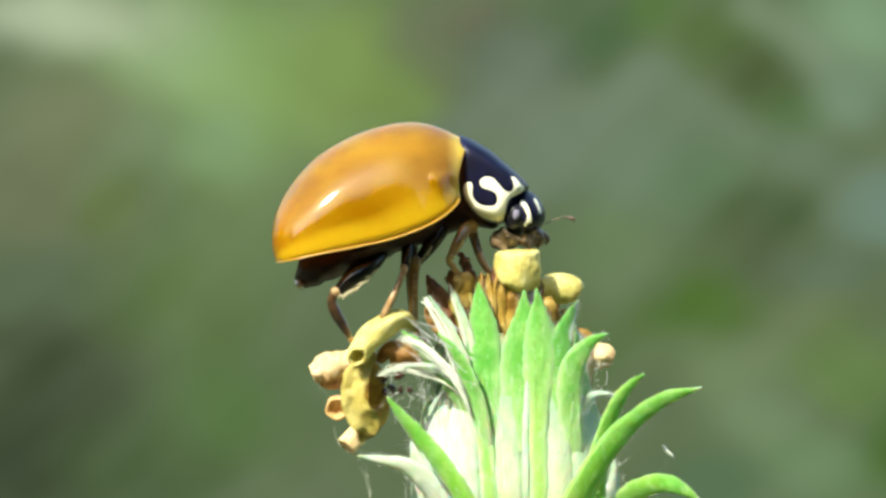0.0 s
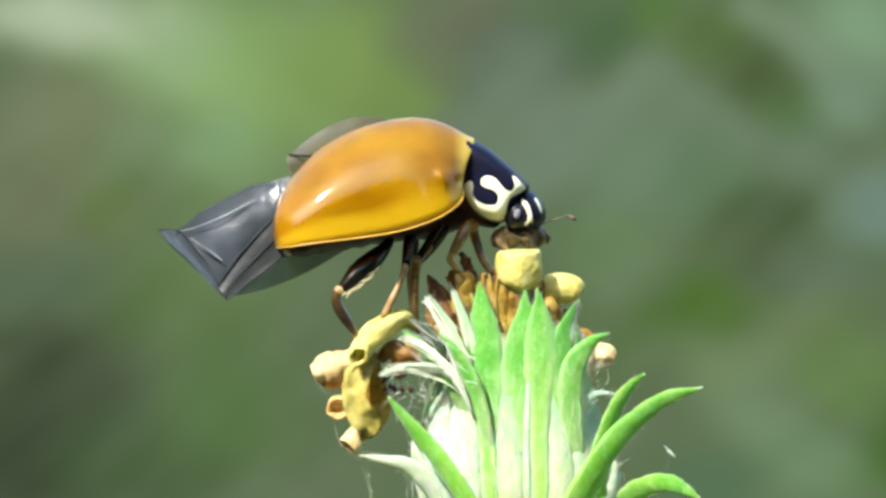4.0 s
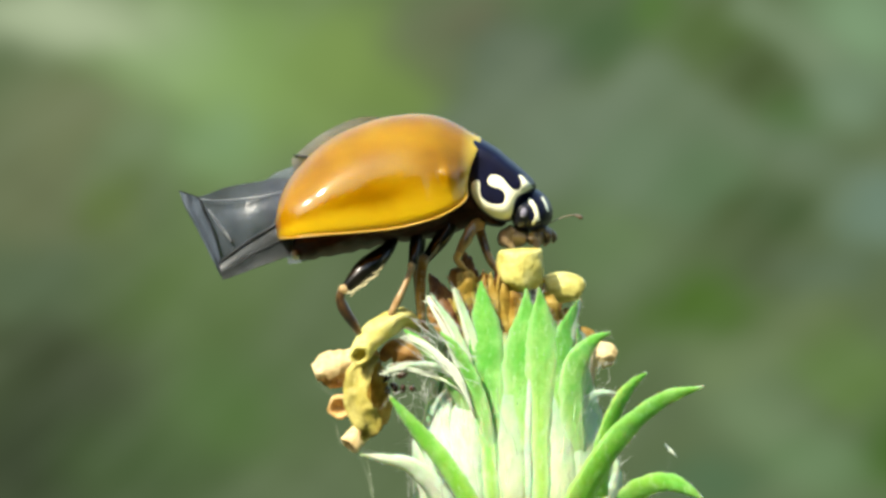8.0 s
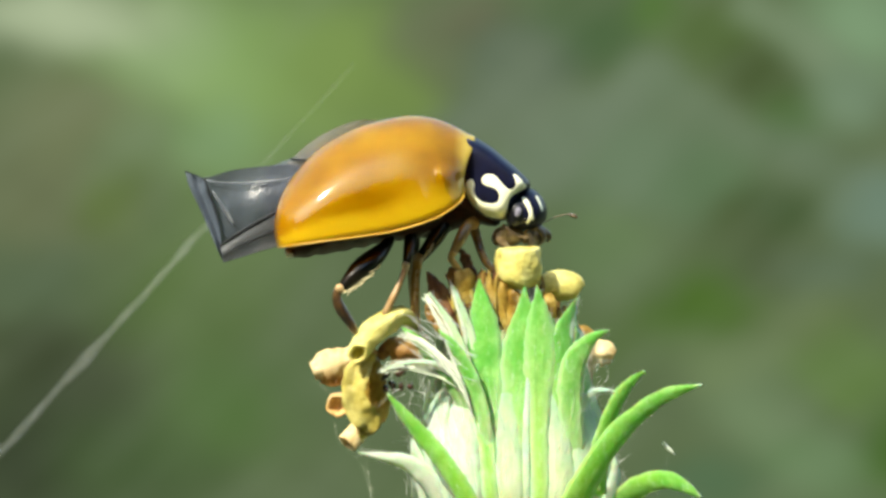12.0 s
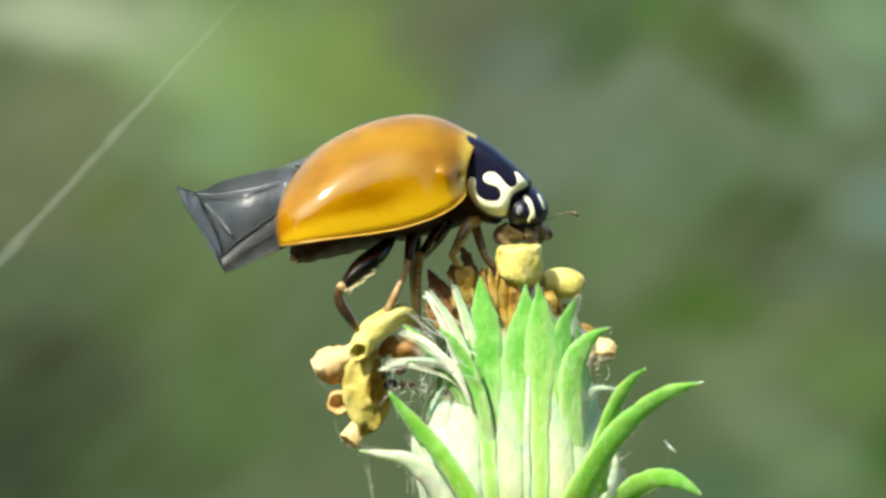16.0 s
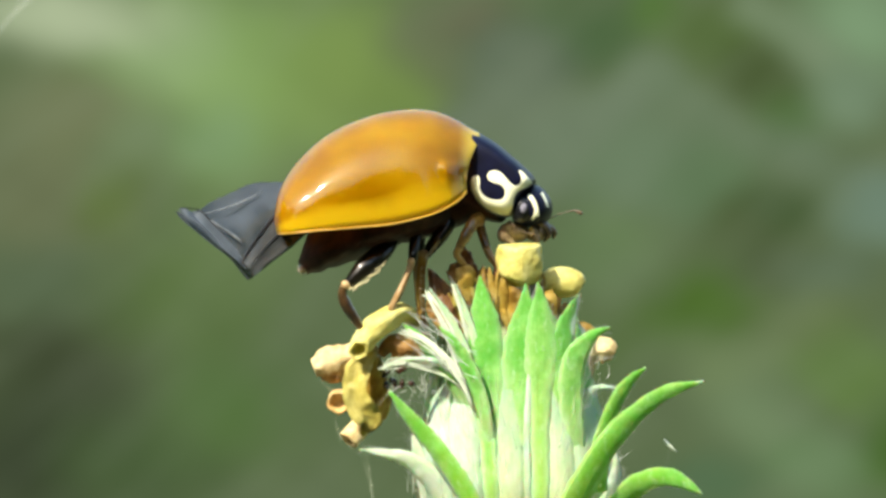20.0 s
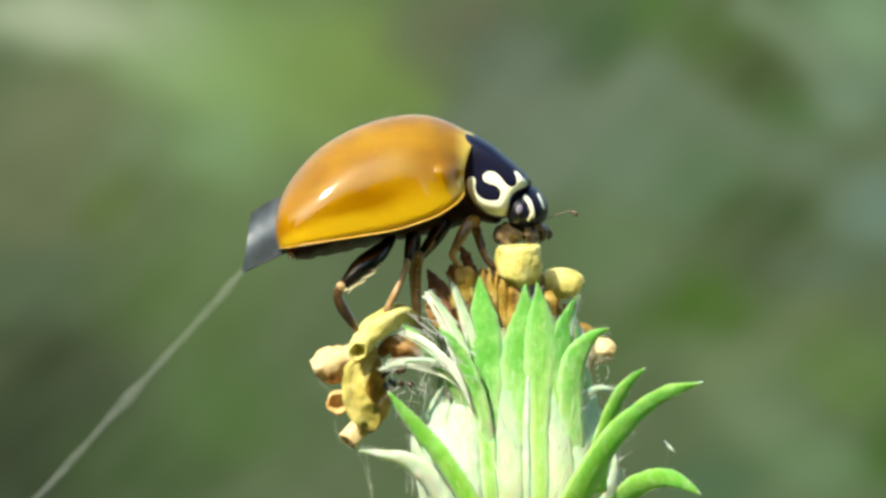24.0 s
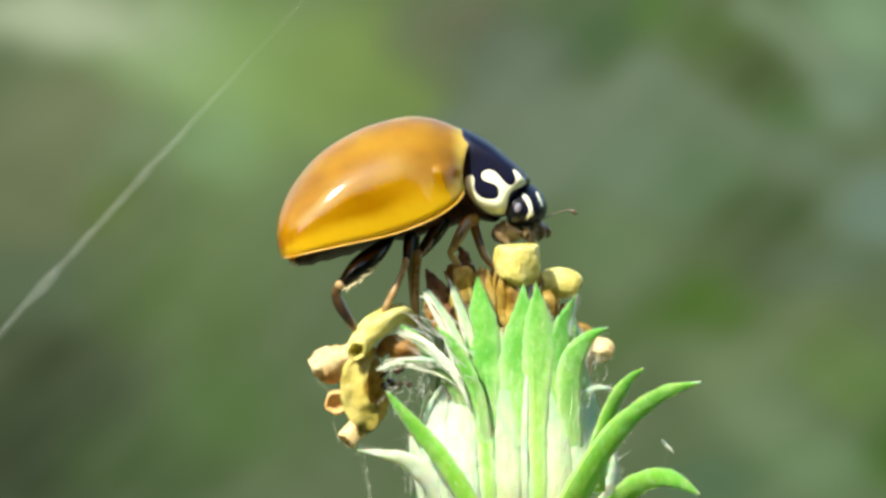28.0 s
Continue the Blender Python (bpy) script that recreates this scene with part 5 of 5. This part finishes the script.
def motions():
    lb = beetle["body"]
    walk(lb, [(t, moved(lb, a, b, r)) for t, a, b, r in (
        (0, -9, 1, 0), (0.5, -4, 0, 0), (1, -8, -1, 0), (1.5, -12, 0, 0), (2, -3, 2, 0), (3, -8, 0, 0), (5.5, -10, 0, 0), (7, -11, 1, 0), (7.6, -8, 1, 0),
        (8, 0, 0, 0), (8.5, -1, 1, 0), (9.5, -5, 1, 0), (12.5, -7, 2, 0), (14.5, -1, 2, 0), (15, -5, 1, 0), (17, -6, 3, 0), (19, -6, 3, 0), (19.6, 0, 2, 0),
        (20, 1, 1, 0), (20.6, -4, 2, 0), (23.5, -5, 2, 0), (25, -6, -1, 0), (26.2, -5, -1, 0), (26.5, 1, 0, 0), (27, -5, 0, 0), (28, -5, -1, 0))])
    # wing cases: shift and pitch (rear up), swing outwards
    near, far = beetle["near_case"], beetle["far_case"]
    close = ((1.5, -2, 0, 1.5), (2, 0, 0, 0.5), (3, 2, 0, -2.5), (5.5, 7, 0, -2.5), (7, 6, 0, -2.5), (7.6, 4, 0, -2), (8, 2, 0, 0), (9, 4, 0, -2), (10, 4, 0, -2.8),
             (12.5, 4, 0, -2.8), (15, 4, 1, -2.6), (16.6, 4, 1, -2.8))
    late = ((17.5, 4, 1, -2.5), (19, 4, 1, -2.6), (19.6, 2, 0, -0.5), (20, 0, 0, 0), (20.6, 3, 0, -2.2), (21.5, 3, 0, -2.2), (23.5, 2, 0, -3.4), (25, 0, 0, -4.6),
            (26.2, 0, 0, -4.4), (26.5, -22, 4, 4), (27, 0, 0, -5), (28, 0, 0, -7.4))
    walk(near, [(t, moved(near, a, b, r, q)) for t, a, b, r, q in (
        (0, -4, 0, -6.5, 0), (0.15, -6, 0, -5, 4), (0.4, -18, -2, -3.5, 8), (0.5, -22, -4, -2.5, 9), (0.7, -14, -2, -1, 5), (1, -4, 0, 0, 1))]
        + [(t, moved(near, a, b, r)) for t, a, b, r in close] + [(17, moved(near, 4, 1, -2, 1))] + [(t, moved(near, a, b, r)) for t, a, b, r in late])
    walk(far, [(t, moved(far, a, b, r, q, w)) for t, a, b, r, q, w in (
        (0, -4, 0, -6.5, 0, 0), (0.1, 6, -16, -4, -8, 3), (0.2, 10, -24, -3, -12, 5), (0.4, 16, -30, -1, -16, 10), (0.5, 0, 46, 36, -40, 58), (0.6, 16, 0, 14, -34, 34), (0.7, 14, -16, 6, -22, 16),
        (0.8, 12, -20, 4, -16, 8), (0.9, 8, -10, 2, -10, 3), (1, 6, -4, 0, -5, 0))]
        + [(t, moved(far, a, b, r)) for t, a, b, r in close] + [(16.9, moved(far, 3, -14, -1, -4)), (17.1, moved(far, 3, -14, -1, -4))] + [(t, moved(far, a, b, r)) for t, a, b, r in late])
    ab = beetle["belly"]
    walk(ab, [(t, moved(ab, 0, 0, r)) for t, r in (
        (0, -11), (0.5, -9), (0.8, -2), (1, 6), (2, 7), (3, 3), (5.5, 0.5), (6, -2), (7, 1), (8, 0), (9, 1), (10, 0.5), (12.5, 0.5), (15, -4.5), (16, -2.5), (17, -3), (18, -4.5), (19, -1),
        (19.6, -3), (20, -7.5), (20.5, -1), (21, 0), (23.5, -1), (25, -2), (26.2, -4), (26.4, -9), (26.6, -9), (27, -3.5), (28, -4.5))])
    hind = beetle["hind"]
    walk(hind, [(t, moved(hind, a, b, r)) for t, a, b, r in ((0, 8, 6, 3), (0.6, 4, 4, 2), (1.2, 8, 0, -1), (2, 7, 0, 0), (7.5, 8, 0, 0), (8, 3, 0, 0), (9, 6, 0, 0), (28, 8, 3, 1))])
    # outer panel of the near hind wing: upper corner, lean of the end edge, fold
    tip = beetle["tip"]
    walk(tip, [(t, tip_pose(tip, a, b, s, q)) for t, a, b, s, q in (
        (0, 560, 340, -16, 88), (0.6, 540, 330, -10, 85), (0.75, 460, 310, 25, 70), (0.9, 330, 285, 60, 35), (1, 286, 269, 70, 0), (1.5, 282, 292, 64, 0), (2, 279, 315, 59, 0), (2.5, 280, 342, 56, 0), (3, 286, 357, 52, 0),
        (3.5, 286, 388, 47, 0), (5.5, 306, 418, 44, 0), (6, 304, 419, 45, 0), (7, 306, 389, 43, 0), (7.5, 310, 360, 52, 0), (8, 316, 337, 63.6, 0), (9, 313, 333, 60, 0),
        (10, 317, 333, 60, 0), (11, 320, 322, 63, 0), (12, 336, 303, 67, 0), (12.5, 330, 310, 66, 0), (15, 315, 347, 56, 0), (16, 318, 336, 60, 0), (17, 307, 343, 59, 0), (18, 319, 333, 62, 0),
        (19, 318, 340, 56, 5), (19.5, 310, 352, 52, 8), (20, 304, 389, 43, 36), (20.5, 346, 366, 42, 60), (21, 350, 369, 37, 67), (21.5, 352, 367, 36, 68), (22.5, 374, 394, 12, 76),
        (23.5, 391, 417, -2, 80), (23.6, 412, 432, -2, 84), (23.7, 480, 400, -8, 87), (24, 545, 350, -16, 88), (25, 560, 340, -16, 88), (28, 560, 340, -16, 88))])
    nb = beetle["near_base"]
    walk(nb, [(t, moved(nb, a, b, r)) for t, a, b, r in (
        (0, 120, -62, 0), (21.5, 120, -62, 0), (23.3, 80, -60, 0), (23.5, 46, -54, 0), (23.6, 22, -24, 0), (23.7, 0, -4, 0), (24, 2, 0, 0), (24.5, 5, -6, 2), (25, 16, -14, 3), (25.5, 26, -16, 3), (26, 34, -20, 3), (26.4, 14, -44, 0), (26.55, 24, -44, 0), (27, 120, -62, 0), (28, 120, -62, 0))])
    ft = beetle["far_tip"]
    walk(ft, [(t, moved(ft, a, b, r, q, w)) for t, a, b, r, q, w in (
        (0, 60, 30, 0, -84, 0), (0.3, 60, 20, 0, -84, 0), (0.41, 60, 10, 4, -80, 0), (0.46, 34, -70, 26, -46, 0), (0.5, 10, -150, 44, -12, 0), (0.6, -10, -90, 26, -8, 12), (0.7, -20, -50, 10, 0, 48), (0.8, -25, -25, 4, 0, 66),
        (0.9, -10, -45, 4, 0, 34), (1, -16, -52, 4, 0, 0))] + [(t, moved(ft, a, b, r, q)) for t, a, b, r, q in (
        (2, 0, -5, 0, 0), (3, 24, 45, -5, 0), (3.5, 20, 60, -8, 0), (4.4, 40, 60, -8, -20), (5.5, 55, 50, -6, -34), (7, 58, 40, -4, -38), (8, 60, 30, -2, -40), (12, 62, 25, 0, -42), (16, 62, 30, 0, -46),
        (19, 60, 40, 0, -50), (21, 60, 20, 0, -80), (28, 60, 30, 0, -84))])
    fb = beetle["far_base"]
    walk(fb, [(t, moved(fb, a, b, r)) for t, a, b, r in (
        (0, 40, 60, -10), (0.4, 30, 40, 0), (0.5, 0, -20, 26), (0.6, -10, -20, 14), (0.8, -10, -12, 4), (1, -14, -10, 1), (2, -1, -4, 0), (3, 16, 6, -4), (5.5, 20, 7, -7), (8, 16, 8, -7), (12, 20, 15, -7),
        (16, 26, 28, -8), (17, 30, 36, -9), (18, 40, 50, -10), (28, 40, 60, -10))])
    # the silk rises and sinks in the air
    walk(silk, [(t, moved(silk, (x - 150) * 1.2, (y - 450) * 1.2 - (x - 150) * 1.2 * 1.09)) for t, y, x in (
        (0, -400, 150), (7.5, -400, 150), (8, -150, 150), (8.5, 165, 130), (8.9, -250, 130), (9.5, -150, 100), (10, 628, 80), (10.5, 438, 36), (11, 1060, 130), (11.5, 1080, 160), (12, 806, 150), (12.5, 655, 96),
        (14.5, 285, 32), (15, 750, 40), (15.5, 628, 68), (16, 470, 24), (16.5, 260, 30), (17, 40, 60), (18, 130, 60), (19, 200, 60), (19.5, 400, 60), (20, 60, 60), (20.5, 410, 64), (21, 534, 152),
        (21.5, 352, 48), (23.5, 950, 180), (24, 960, 224), (24.5, 1072, 260), (25, 716, 148), (25.5, 958, 176), (26, 620, 190), (26.5, 736, 160), (27, 850, 148), (27.5, 850, 136), (28, 600, 80))])


motions()
